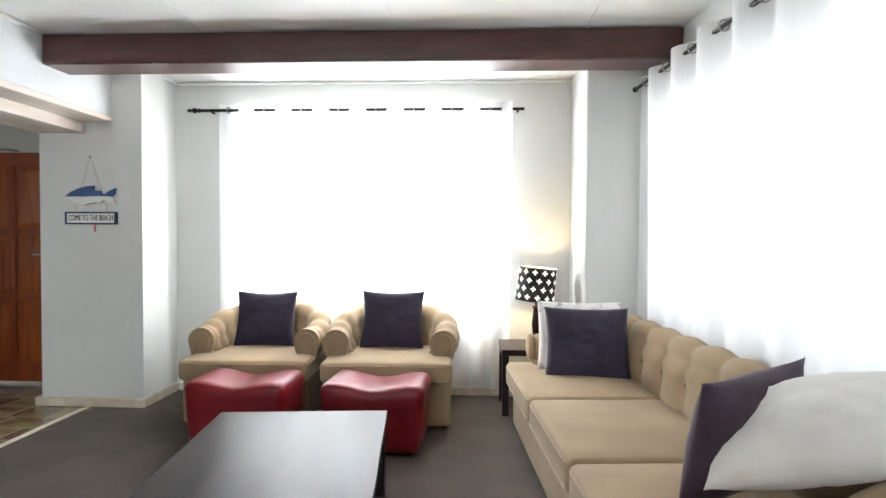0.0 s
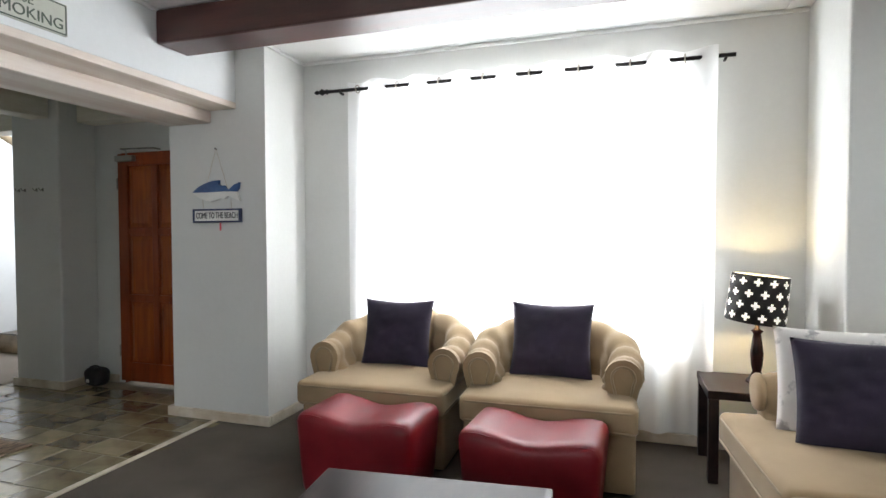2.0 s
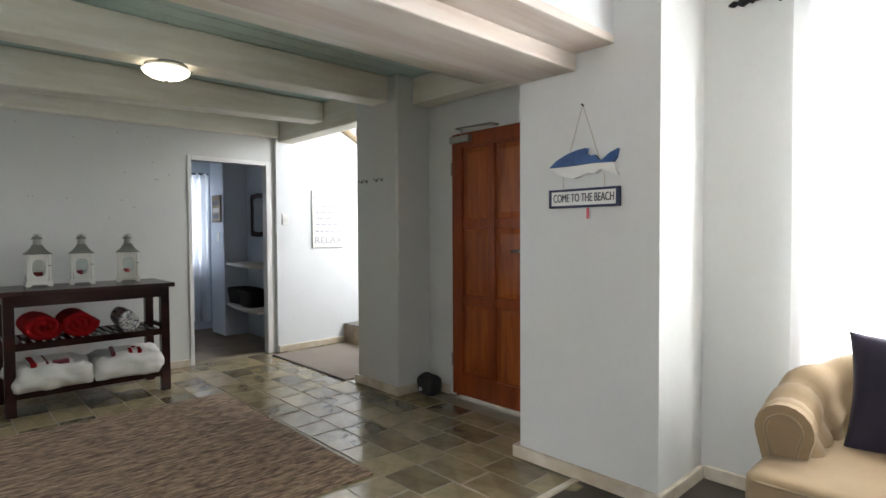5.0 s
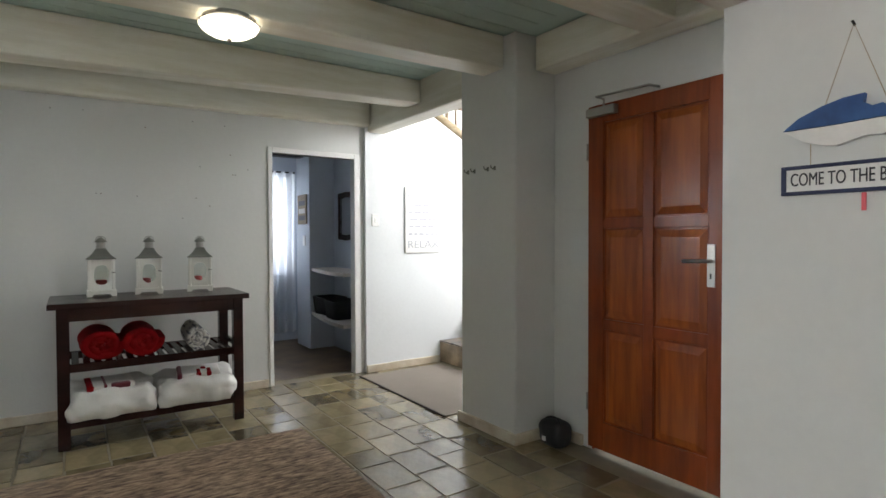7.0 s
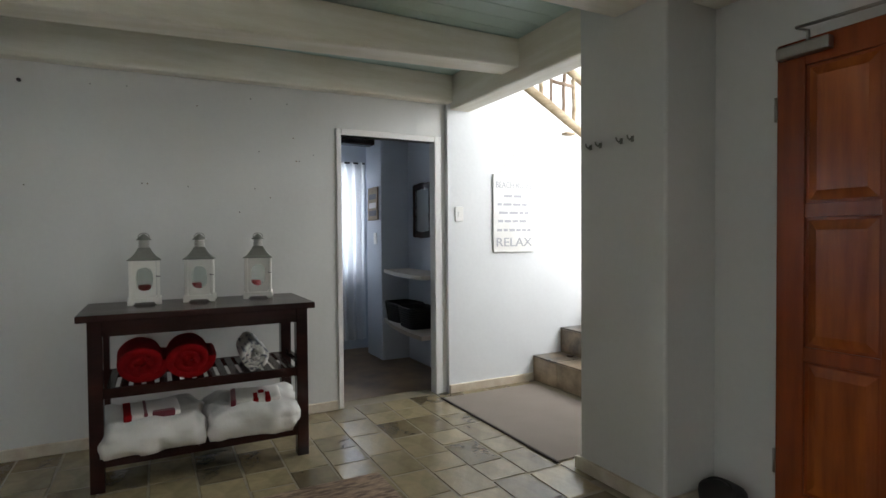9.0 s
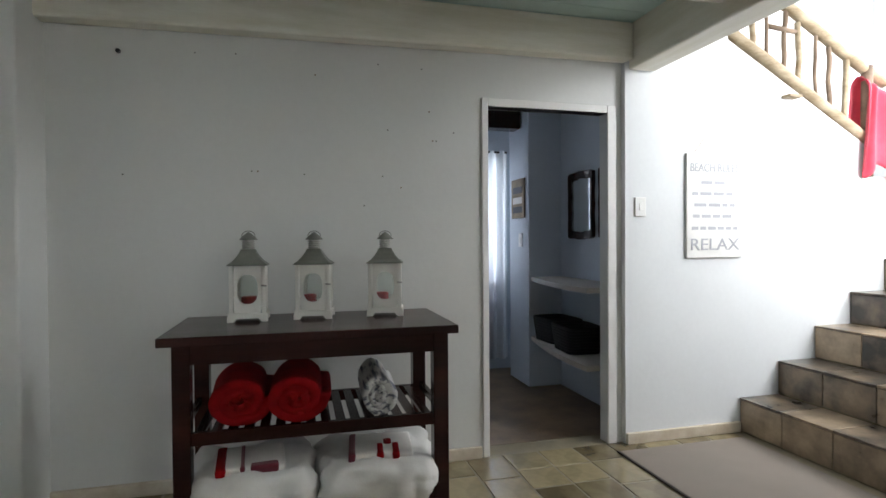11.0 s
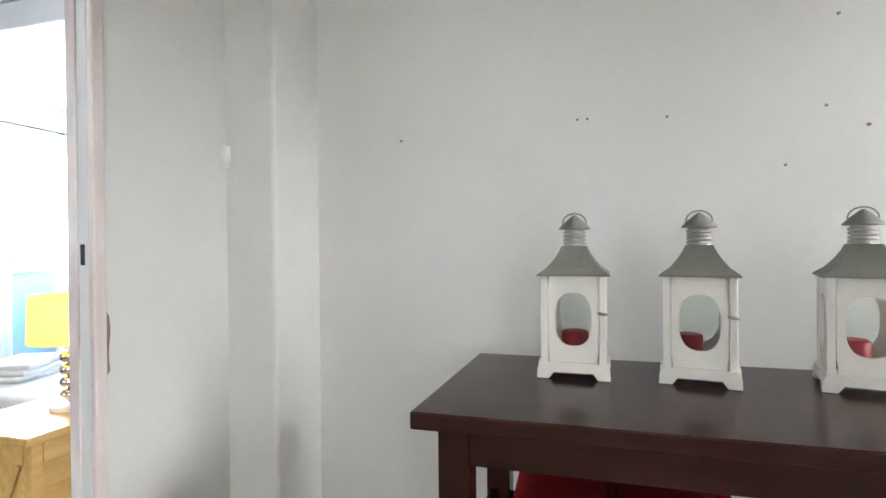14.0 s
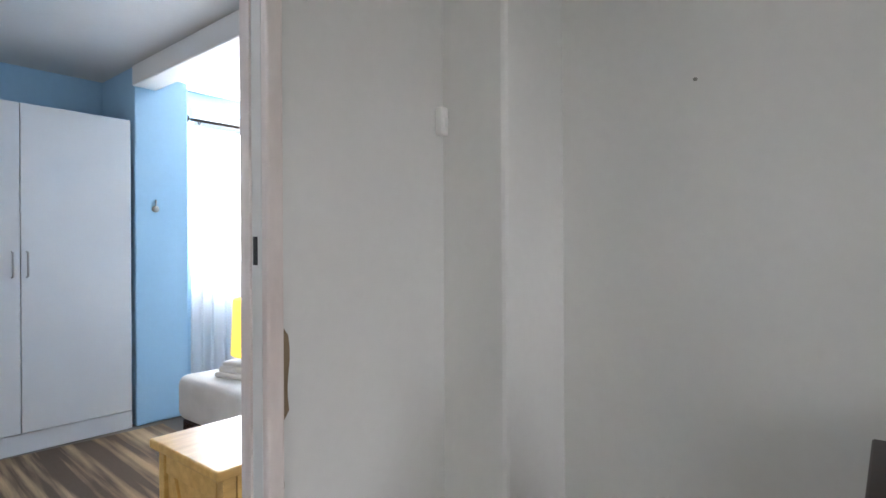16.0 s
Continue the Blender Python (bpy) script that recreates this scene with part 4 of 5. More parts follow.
closer = thing("door_closer", pose(-4.10, 4.79, 1.985), "grey overhead door closer with folded arm", "door closer")
part("body", box(-0.07, -0.045, -0.028, 0.13, -0.004, 0.022, bevel=0.006), STEEL, closer)
part("arm", tube(bmesh.new(), [(0.05, -0.03, 0.02), (0.05, -0.03, 0.06), (0.02, -0.06, 0.075), (0.34, -0.03, 0.075), (0.36, 0.03, 0.07)], 0.007, 8), STEEL, closer, smooth=True)
for n_, a in (("door_frame", (-4.20, 4.845, 0, -4.193, 4.90, 2.045)), ("door_frame", (-3.377, 4.845, 0, -3.37, 4.90, 2.045)), ("door_frame", (-4.193, 4.845, 2.036, -3.377, 4.90, 2.045))):
    setting(n_, box(*a), DOORWOOD, "red-varnished front door frame", "door frame")

stopper = thing("door_stop", pose(-4.36, 4.70, 0), "round black doorstop with a white dot", "door stop")
bm = rbox(0.095, 0.075, 0.08, 0.055, 9)
for v in bm.verts:
    v.co *= 1 + 0.07 * noise.noise(v.co * 14)
part("bag", shift(bm, 0, 0, 0.082), BLACKPL, stopper, smooth=True)
part("white_dot", shift(rbox(0.014, 0.004, 0.014, 0.004, 4), -0.02, -0.078, 0.055, 10), WHITEPL, stopper, smooth=True)
part("loop_handle", tube(bmesh.new(), [(0.06 * math.cos(a), 0.02 * math.sin(a) - 0.03, 0.15 + 0.025 * math.sin(a)) for a in np.linspace(0, math.pi, 9)], 0.006, 6), BLACKPL, stopper, smooth=True)

for x in (-4.975, -4.905, -4.765, -4.695):
    hook = thing("coat_hook", pose(x, 4.505, 1.71), "small grey metal coat hook on pillar", "hook", "coat hooks")
    part("wall_plate", box(-0.009, -0.005, -0.014, 0.009, -0.001, 0.014, bevel=0.001), ZINC, hook)
    part("prong", tube(bmesh.new(), [(0, -0.004, 0.006), (0, -0.02, -0.006), (0, -0.033, 0.002), (0, -0.037, 0.016)], 0.0042, 8), ZINC, hook, smooth=True)

frame_d = thing("doorway_frame", pose(-6.69, 4.08, 0), "white-painted doorway frame, chipped", "door frame")
frame_d["kind"] = "structure"
for y0, y1 in ((-0.416, -0.378), (0.381, 0.438)):
    part("jamb", box(-0.08, y0, 0, 0.012, y1, 2.045, bevel=0.004), WHITEPT, frame_d)
part("head", box(-0.08, -0.3775, 2.0, 0.010, 0.3805, 2.045, bevel=0.004), WHITEPT, frame_d)
frame_b = thing("bedroom_doorway_frame", pose(-5.49, 1.335, 0), "chipped pinkish-white bedroom door frame", "door frame")
frame_b["kind"] = "structure"
for s in (-1, 1):
    j = part("jamb", box(min(s * 0.436, s * 0.470), -0.07, 0, max(s * 0.436, s * 0.470), 0.016, 2.10, bevel=0.005), JAMB, frame_b)
    part("stop_strip", box(s * 0.433 - 0.003, -0.06, 0, s * 0.433 + 0.003, -0.03, 2.05, bevel=0.001), JAMB, j)
part("head", box(-0.4355, -0.07, 2.05, 0.4355, 0.015, 2.10, bevel=0.005), JAMB, frame_b)
part("lock_strike", box(-0.436, -0.024, 1.17, -0.4335, -0.012, 1.22), IRON, frame_b, "dark lock strike")
for z0, z1, w in ((0.885, 1.065, 0.022), (0.64, 0.80, 0.010), (1.15, 1.30, 0.008)):
    poly = []
    for i in range(9):
        t = i / 8
        poly.append((-0.4675 - w * (0.88 + 0.12 * math.sin(9 * t + z0 * 9)) * (1 if 0 < i < 8 else 0.2), z0 + (z1 - z0) * t))
    part("bare_patch", prism(poly + [(-0.462, z1), (-0.462, z0)], 'y', 0.0, 0.0025), CHIP, frame_b, "bare plaster chip beside the frame")

bell = thing("bell_push", pose(-6.40, 1.335, 1.50), "small white wall push button", "switch")
part("cover", box(-0.012, 0.001, -0.034, 0.012, 0.024, 0.034, bevel=0.005), WHITEPL, bell)
part("button", box(-0.007, 0.023, -0.018, 0.007, 0.028, 0.006, bevel=0.002), WHITEPL, bell)
pir = thing("alarm_sensor", pose(-6.408, 1.335, 2.12), "white rounded alarm sensor high on wall", "sensor")
pir_cover = rbox(0.042, 0.026, 0.062, 0.02, 7)
part("cover", shift(pir_cover, 0, 0.027, 0), WHITEPL, pir, smooth=True)
part("lens", shift(rbox(0.022, 0.008, 0.02, 0.006, 5), 0, 0.050, -0.02), SHADEIN, pir, smooth=True)
sw = thing("light_switch", pose(-6.65, 4.66, 1.435), "white plastic light switch on the stair wall", "switch")
part("plate", box(0.001, -0.037, -0.058, 0.010, 0.037, 0.058, bevel=0.003), WHITEPL, sw)
part("rocker", box(0.009, -0.012, -0.022, 0.014, 0.012, 0.022, bevel=0.002), WHITEPL, sw)

rules = thing("beach_rules_board", pose(-6.65, 5.185, 1.445), "white board of printed beach rules, string-hung", "wall sign")
part("board", box(0.003, -0.205, -0.325, 0.018, 0.205, 0.325, bevel=0.003), SIGNWHITE, rules)
letters("lettering", "BEACH RULES", 0.075, Matrix.Translation((0.0192, 0.0, 0.235)) @ FACE_E, SIGNGREY, rules, width=0.36)
letters("lettering", "RELAX", 0.105, Matrix.Translation((0.0192, 0.0, -0.245)) @ FACE_E, SIGNGREY, rules, width=0.36)
for i, (z, w) in enumerate(((0.145, 0.20), (0.075, 0.33), (0.005, 0.30), (-0.065, 0.32), (-0.14, 0.34))):
    k = -w / 2
    rr = random.Random(i)
    while k < w / 2 - 0.03:
        l = rr.uniform(0.035, 0.09)
        part("word_bar", box(0.0178, k, z - 0.010, 0.0192, min(w / 2, k + l), z + 0.010), SIGNGREY, rules)
        k += l + 0.016
part("string", tube(bmesh.new(), [(0.012, -0.16, 0.315), (0.004, 0.0, 0.50), (0.012, 0.16, 0.315)], 0.0018, 5), STRING, rules)

# nails and filled holes in the hall wall
for i, (y, z) in enumerate(((1.83, 2.16), (2.17, 2.18), (2.36, 2.19), (2.75, 2.11), (3.08, 2.19), (3.32, 2.18), (3.36, 1.95), (3.13, 1.84), (3.50, 1.84), (3.38, 1.79),
                            (3.40, 1.79), (2.43, 1.60), (2.46, 1.60), (2.69, 1.59), (3.10, 1.59), (3.20, 1.53), (3.00, 1.43), (1.84, 1.57))):
    big = i == 0
    nail = part("wall_plug" if big else "nail", tube(bmesh.new(), [(0.0, 0, 0), (0.008 if not big else 0.02, 0, -0.002)], 0.011 if big else 0.0042, 7), BLACKPL if big else (ZINC if i % 3 else CHIP))
    nail.location = (-6.69, y, z)
    tagged(nail, "dark plastic plug stuck in the hall wall" if big else "small old nail in the grey hall wall", "nail", "" if big else "old nails")

light = thing("ceiling_light", pose(-4.70, 2.90, 2.30), "lit opal glass dome ceiling light", "ceiling light")
part("rim", lathe([(0.10, -0.03), (0.12, -0.02), (0.12, 0.0)], 24), STEEL, light, smooth=True)
part("dome", lathe([(0.006, -0.092), (0.05, -0.088), (0.09, -0.076), (0.122, -0.056), (0.134, -0.038), (0.132, -0.034)], 32), DOME, light, "glowing cream glass dome", True)
part("knob", lathe([(0.004, -0.112), (0.010, -0.105), (0.010, -0.095), (0.004, -0.090)], 12), STEEL, light, smooth=True)
for a in (50, 170, 290):
    part("clip", tube(bmesh.new(), [(0.132 * math.cos(radians(a)), 0.132 * math.sin(radians(a)), -0.032), (0.152 * math.cos(radians(a)), 0.152 * math.sin(radians(a)), -0.044), (0.134 * math.cos(radians(a)), 0.134 * math.sin(radians(a)), -0.058)], 0.004, 6), STEEL, light)

rug = rbox(1.015, 0.90, 0.007, 0.006, 9)
for v in rug.verts:
    v.co.x += 0.012 * noise.noise(Vector((v.co.y * 3, 1, 0)))
    v.co.y += 0.012 * noise.noise(Vector((v.co.x * 3, 5, 0)))
rug_ob = part("rug", shift(rug, 0, 0, 0.0075), RUG, None, "", True)
rug_ob.location = (-4.505, 2.62, 0)
tagged(rug_ob, "brown woven jute rug on the tiles", "rug")
mat_t = thing("door_mat", pose(-5.86, 4.88, 0.0), "taupe flat mat at the foot of the stairs", "mat")
part("mat_field", box(-0.68, -0.43, 0.0, 0.68, 0.43, 0.009, bevel=0.003), MAT, mat_t)
part("mat_border", box(-0.69, -0.445, 0.0, 0.69, -0.431, 0.0095, bevel=0.003), MATEDGE, mat_t)

# ---- console table and what it holds ----
con = thing("console_table", pose(-6.22, 2.73, 0), "dark-stained wooden console table with slatted shelf", "table")
part("tabletop", box(-0.30, -0.58, 0.852, 0.30, 0.57, 0.887, bevel=0.004), DARKWOOD, con)
for sx in (-1, 1):
    for sy in (-1, 1):
        part("leg", box(sx * 0.222 - 0.032, sy * 0.505 - 0.032, 0, sx * 0.222 + 0.032, sy * 0.505 + 0.032, 0.851, bevel=0.003), DARKWOOD, con)
for sx in (-1, 1):
    part("apron", box(sx * 0.235 - 0.011, -0.473, 0.772, sx * 0.235 + 0.011, 0.473, 0.851), DARKWOOD, con)
    part("shelf_rail", box(sx * 0.232 - 0.013, -0.473, 0.462, sx * 0.232 + 0.013, 0.473, 0.512, bevel=0.002), DARKWOOD, con)
    part("shelf_rail", box(sx * 0.232 - 0.013, -0.473, 0.12, sx * 0.232 + 0.013, 0.473, 0.17, bevel=0.002), DARKWOOD, con)
for sy in (-1, 1):
    part("apron", box(-0.19, sy * 0.515 - 0.011, 0.772, 0.19, sy * 0.515 + 0.011, 0.851), DARKWOOD, con)
    part("side_rail", box(-0.19, sy * 0.515 - 0.011, 0.500, 0.19, sy * 0.515 + 0.011, 0.535, bevel=0.002), DARKWOOD, con)
for i in range(16):
    y = -0.445 + i * 0.89 / 15
    part("slat", box(-0.219, y - 0.019, 0.497, 0.219, y + 0.019, 0.511, bevel=0.002), DARKWOOD, con)
    if i % 2 == 0:
        part("lower_slat", box(-0.219, y - 0.03, 0.150, 0.219, y + 0.03, 0.168, bevel=0.002), DARKWOOD, con)


def lantern(m, label, candle=(0.0, 0.0)):
    """A house lantern whose glazed door looks along local +x."""
    ob = thing("lantern", m, label, "lantern", "three lanterns")
    hw = 0.072
    foot = [(-0.090, 0), (-0.06, 0), (-0.048, 0.016), (0.048, 0.016), (0.06, 0), (0.090, 0), (0.089, 0.024), (0.080, 0.040), (-0.080, 0.040), (-0.089, 0.024)]
    for s in (-1, 1):
        part("foot_board", prism(foot, 'x', s * 0.083 - 0.005, s * 0.083 + 0.005), DISTRESS, ob)
        b = prism(foot, 'x', s * 0.083 - 0.005, s * 0.083 + 0.005)
        bmesh.ops.transform(b, matrix=pose(0, 0, 0, 0, 0, 90) @ Matrix.Diagonal((1, 0.88, 1, 1)), verts=b.verts)
        part("foot_board", b, DISTRESS, ob)
    part("floor_board", box(-0.071, -0.071, 0.022, 0.071, 0.071, 0.038), DISTRESS, ob)
    for sx in (-1, 1):
        for sy in (-1, 1):
            part("post", box(sx * hw - 0.009, sy * hw - 0.009, 0.038, sx * hw + 0.009, sy * hw + 0.009, 0.258, bevel=0.002), DISTRESS, ob)
    for q in range(4):
        n = 32
        bm = bmesh.new()
        ring_o, ring_i, back_o, back_i = [], [], [], []
        for k in range(n):
            a = 2 * math.pi * (k + 0.5) / n
            c, s = math.cos(a), math.sin(a)
            e = max(abs(c) / 0.061, abs(s) / 0.107)
            oy, oz = c / e, s / e
            iy = 0.045 * math.copysign(abs(c) ** 0.8, c)
            iz = 0.067 * math.copysign(abs(s) ** 0.75, s)
            for lst, yy, zz, xx in ((ring_o, oy, oz, hw + 0.006), (ring_i, iy, iz, hw + 0.006), (back_o, oy, oz, hw - 0.004), (back_i, iy, iz, hw - 0.004)):
                lst.append(bm.verts.new((xx, yy, 0.148 + zz)))
        for k in range(n):
            j = (k + 1) % n
            bm.faces.new((ring_o[k], ring_o[j], ring_i[j], ring_i[k]))
            bm.faces.new((back_i[k], back_i[j], back_o[j], back_o[k]))
            bm.faces.new((ring_i[k], ring_i[j], back_i[j], back_i[k]))
            bm.faces.new((ring_o[j], ring_o[k], back_o[k], back_o[j]))
        bmesh.ops.transform(bm, matrix=pose(0, 0, 0, 0, 0, 90 * q), verts=bm.verts)
        d = part("door" if q == 0 else "side_panel", bm, DISTRESS, ob)
        g = box(hw - 0.002, -0.047, 0.079, hw - 0.0005, 0.047, 0.217)
        bmesh.ops.transform(g, matrix=pose(0, 0, 0, 0, 0, 90 * q), verts=g.verts)
        part("glass", g, GLASS, d).visible_shadow = False
        if q == 0:
            part("latch", tube(bmesh.new(), [(hw + 0.004, 0.062, 0.165), (hw + 0.014, 0.066, 0.165), (hw + 0.014, 0.084, 0.163)], 0.004, 8), STEEL, d, smooth=True)
    bm = bmesh.new()
    rings = []
    for h, z in ((0.090, 0.256), (0.088, 0.261), (0.068, 0.275), (0.052, 0.294), (0.039, 0.314), (0.031, 0.331)):
        rings.append([bm.verts.new((sx * h, sy * h, z)) for sx, sy in ((1, 1), (-1, 1), (-1, -1), (1, -1))])
    for r0, r1 in zip(rings, rings[1:]):
        for k in range(4):
            bm.faces.new((r0[k], r0[(k + 1) % 4], r1[(k + 1) % 4], r1[k]))
    bm.faces.new(rings[0][::-1])
    bm.faces.new(rings[-1])
    rf = part("roof", bm, ZINC, ob, "grey metal pyramid roof")
    prof = [(0.027, 0.328)]
    for k in range(4):
        z = 0.333 + k * 0.0095
        prof += [(0.0255, z), (0.030, z + 0.002), (0.030, z + 0.006), (0.0255, z + 0.008)]
    part("neck", lathe(prof + [(0.025, 0.376)], 18), STEEL, rf, smooth=False)
    part("cap", lathe([(0.041, 0.374), (0.041, 0.377), (0.028, 0.391), (0.012, 0.404), (0.003, 0.411)], 18), ZINC, rf, smooth=True)
    part("ring_handle", tube(bmesh.new(), [(0, 0.030 * math.cos(a), 0.392 + 0.024 * math.sin(a)) for a in np.linspace(0, 2 * math.pi, 19)[:-1]], 0.002, 6, True), ZINC, rf, smooth=True)
    part("candle", lathe([(0.034, 0.039), (0.035, 0.045), (0.035, 0.106), (0.028, 0.111), (0.004, 0.108)], 18, at=(*candle, 0)), CANDLE, ob, "red pillar candle", True)
    return ob


lantern(pose(-6.34, 2.44, 0.888, 0, 0, 0) @ Matrix.Diagonal((0.95, 0.95, 0.96, 1)), "distressed white lantern with grey roof, red candle")
lantern(pose(-6.345, 2.728, 0.888, 0, 0, -8) @ Matrix.Diagonal((0.95, 0.95, 0.96, 1)), "distressed white lantern, red candle set to one side", (0.0, -0.026))
lantern(pose(-6.35, 3.06, 0.888, 0, 0, -11) @ Matrix.Diagonal((0.95, 0.95, 0.96, 1)), "distressed white lantern beside the doorway, turned slightly", (0.0, -0.02))


def rolled(name, m, rx, rz, length, material, label, category, seed, group=""):
    """A rolled cloth, its axis along local x, resting on z = 0."""
    bm = bmesh.new()
    turns, n, th = 3.2, 110, 0.9
    ring = []
    nx = 10
    for i in range(n + 1):
        t = i / n
        a = 2 * math.pi * turns * t
        k = 0.08 + 0.92 * t
        col = []
        for j in range(nx + 1):
            x = -length / 2 + length * j / nx
            w = 1 + 0.05 * noise.noise(Vector((math.cos(a) * 1.5, math.sin(a) * 1.5, x * 5 + seed)))
            bulge = 1 - 0.05 * (2 * j / nx - 1) ** 4
            col.append(bm.verts.new((x + 0.012 * noise.noise(Vector((a, seed, 3))), rx * k * w * bulge * math.cos(a - 1.2), rz * (1.0 + k * w * bulge * math.sin(a - 1.2)))))
        ring.append(col)
    for i in range(n):
        for j in range(nx):
            bm.faces.new((ring[i][j], ring[i + 1][j], ring[i + 1][j + 1], ring[i][j + 1]))
    bmesh.ops.recalc_face_normals(bm, faces=bm.faces)
    bmesh.ops.solidify(bm, geom=bm.faces[:], thickness=rx * 0.30)
    ob = part(name, bm, material, None, label, True)
    zmin = min(v.co.z for v in ob.data.vertices)
    ob.matrix_world = m @ pose(0, 0, -zmin)
    return tagged(ob, label, category, group)


rolled("blanket", pose(-6.20, 2.420, 0.5125, 0, 0, 2), 0.136, 0.107, 0.40, REDBLANKET, "rolled red fleece blanket on slatted shelf", "blanket", 1.0, "red blankets")
rolled("blanket", pose(-6.19, 2.652, 0.5125, 0, 0, -2), 0.136, 0.107, 0.42, REDBLANKET, "rolled red fleece blanket, end folds showing", "blanket", 4.0, "red blankets")
rolled("towel", pose(-6.18, 2.985, 0.5125, 0, 0, -3), 0.082, 0.096, 0.40, STRIPED, "rolled grey and white striped towel", "towel", 7.0)


def bagged_duvet(m, label, seed):
    bm = rbox(0.235, 0.252, 0.088, 0.078, 17)
    for v in bm.verts:
        f = 0.045 * noise.noise(v.co * 7 + Vector((seed, 0, 0))) + 0.030 * noise.noise(v.co * 17 + Vector((0, seed, 0)))
        v.co += v.co.normalized() * f
        if v.co.z < -0.068:
            v.co.z = -0.085
    ob = part("duvet", shift(bm, 0, 0, 0.085), DUVET, None, label, True)
    ob.matrix_world = m
    return tagged(ob, label, "bedding", "folded duvets")


bagged_duvet(pose(-6.155, 2.475, 0.1695, 0, 0, 3), "puffy white folded duvet on the lower shelf", 2.0)
bagged_duvet(pose(-6.155, 2.98, 0.1695, 0, 0, -4), "puffy white folded duvet under a checked cloth", 9.0)


def cloth_pack(m, label, checks):
    ob = thing("folded_cloth", m, label, "linen", "folded cloths")
    part("folds", shift(rbox(0.10, 0.135, 0.022, 0.016, 7), 0, 0, 0.022), LINEN, ob, smooth=True)
    for i, (y0, y1, x0, x1, mt) in enumerate(checks):
        b = rbox((x1 - x0) / 2, (y1 - y0) / 2, 0.0235, 0.012, 7)
        part("printed_band", shift(b, (x0 + x1) / 2 + 0.0008 * i, (y0 + y1) / 2, 0.0222 + 0.0006 * i), mt, ob, smooth=True)
    return ob


cloth_pack(pose(-6.08, 2.46, 0.328, 0, 6, 4), "folded cream and red printed cloth on duvet",
           ((-0.13, -0.085, -0.101, 0.102, REDBLANKET), (-0.04, -0.015, -0.101, 0.1015, TOWELDARK), (0.0, 0.11, 0.06, 0.1025, TOWELDARK)))
cloth_pack(pose(-6.08, 2.99, 0.328, 0, 6, -6), "folded red and white checked cloth on duvet",
           ((-0.134, -0.10, -0.101, 0.102, TOWELDARK), (-0.02, 0.015, 0.0, 0.1035, REDBLANKET), (0.045, 0.08, 0.0, 0.1035, REDBLANKET), (0.01, 0.05, -0.04, 0.02, REDBLANKET)))

# ---- stairs ----
stairs = thing("staircase", pose(-6.65, 5.39, 0), "slate-tiled stairs rising beside white wall", "staircase")
stairs["kind"] = "structure"
for i in range(8):
    y0, z1 = 0.302 * i, 0.218 * (i + 1)
    s = part("step", box(0.0, y0 + 0.012, -0.01 if i == 0 else 0.0, 1.59, y0 + 0.314 if i < 7 else 2.6, z1 - 0.012), GROUT, stairs)
    for k in range(5):
        x0 = 0.003 + k * 0.318
        part("tread_tile", box(x0, y0 - 0.004, z1 - 0.012, x0 + 0.312, y0 + 0.302, z1 + 0.001 * (k % 3), bevel=0.003, seg=1), STEPTILE, s)
        part("riser_tile", box(x0, y0 + 0.001, z1 - 0.212, x0 + 0.312, y0 + 0.0125, z1 - 0.016, bevel=0.002, seg=1), STEPTILE, s)

rail = thing("stair_railing", pose(-6.665, 0, 0), "rustic log railing along the upper flight", "railing")


def pole_pts(y0, z0, y1, z1, wob, n=14, seed=0.0, x=0.0):
    return [(x + wob * noise.noise(Vector((t * 3, seed, 1))), y0 + (y1 - y0) * t, z0 + (z1 - z0) * t + wob * noise.noise(Vector((t * 3, seed, 7)))) for t in (i / (n - 1) for i in range(n))]


part("bottom_pole", tube(bmesh.new(), pole_pts(4.9, 2.79, 6.44, 1.915, 0.02, seed=2), [0.040 + 0.006 * noise.noise(Vector((i, 0, 0))) for i in range(14)], 10), LOG, rail, "pale peeled log", True)
part("handrail", tube(bmesh.new(), pole_pts(4.9, 3.21, 6.62, 2.315, 0.02, seed=5), [0.036 + 0.006 * noise.noise(Vector((i, 4, 0))) for i in range(14)], 10), LOG, rail, "pale peeled log", True)
for i in range(11):
    y = 4.98 + i * 0.128
    zb = 2.79 - (y - 4.9) * 0.568
    part("baluster", tube(bmesh.new(), pole_pts(y, zb - 0.02, y + 0.015 * (-1) ** i, zb + 0.43, 0.018, 7, i * 1.7), [0.016 + 0.004 * math.sin(i * 2.1)] * 7, 7), STICK if i % 3 != 1 else LOG, rail, smooth=True)
part("cross_piece", tube(bmesh.new(), [(0.0, 5.62, 2.62), (0.0, 5.86, 2.60)], 0.016, 7), STICK, rail, smooth=True)
part("end_post", tube(bmesh.new(), [(0, 6.46, 1.66), (0.004, 6.455, 2.0), (0, 6.46, 2.42)], [0.04, 0.037, 0.035], 9), STICK, rail, smooth=True)
part("tread_end", box(-0.03, 5.72, 2.15, 0.08, 5.82, 2.17, bevel=0.003), LOG, rail)


def draped(u, v):
    y = 6.36 + 0.24 * u + 0.03 * math.sin(v * 3 + u * 5)
    top = 2.40 - (y - 6.3) * 0.45
    s = (v - 0.35) * 0.98
    x = 0.055 + 0.02 * math.sin(u * 14 + v * 2) if s > 0 else -0.055 - 0.02 * math.sin(u * 11)
    k = min(1.0, abs(s) / 0.06)
    return Vector((x * k, y, top - abs(s) * (1.0 + 0.12 * math.sin(u * 7))))


cloth = part("draped_cloth", grid(draped, 30, 30, 0.006), TOWELPINK, None, "", True)
cloth.location = (-6.665, 0, 0)
tagged(cloth, "coral pink cloth draped over the railing", "cloth")

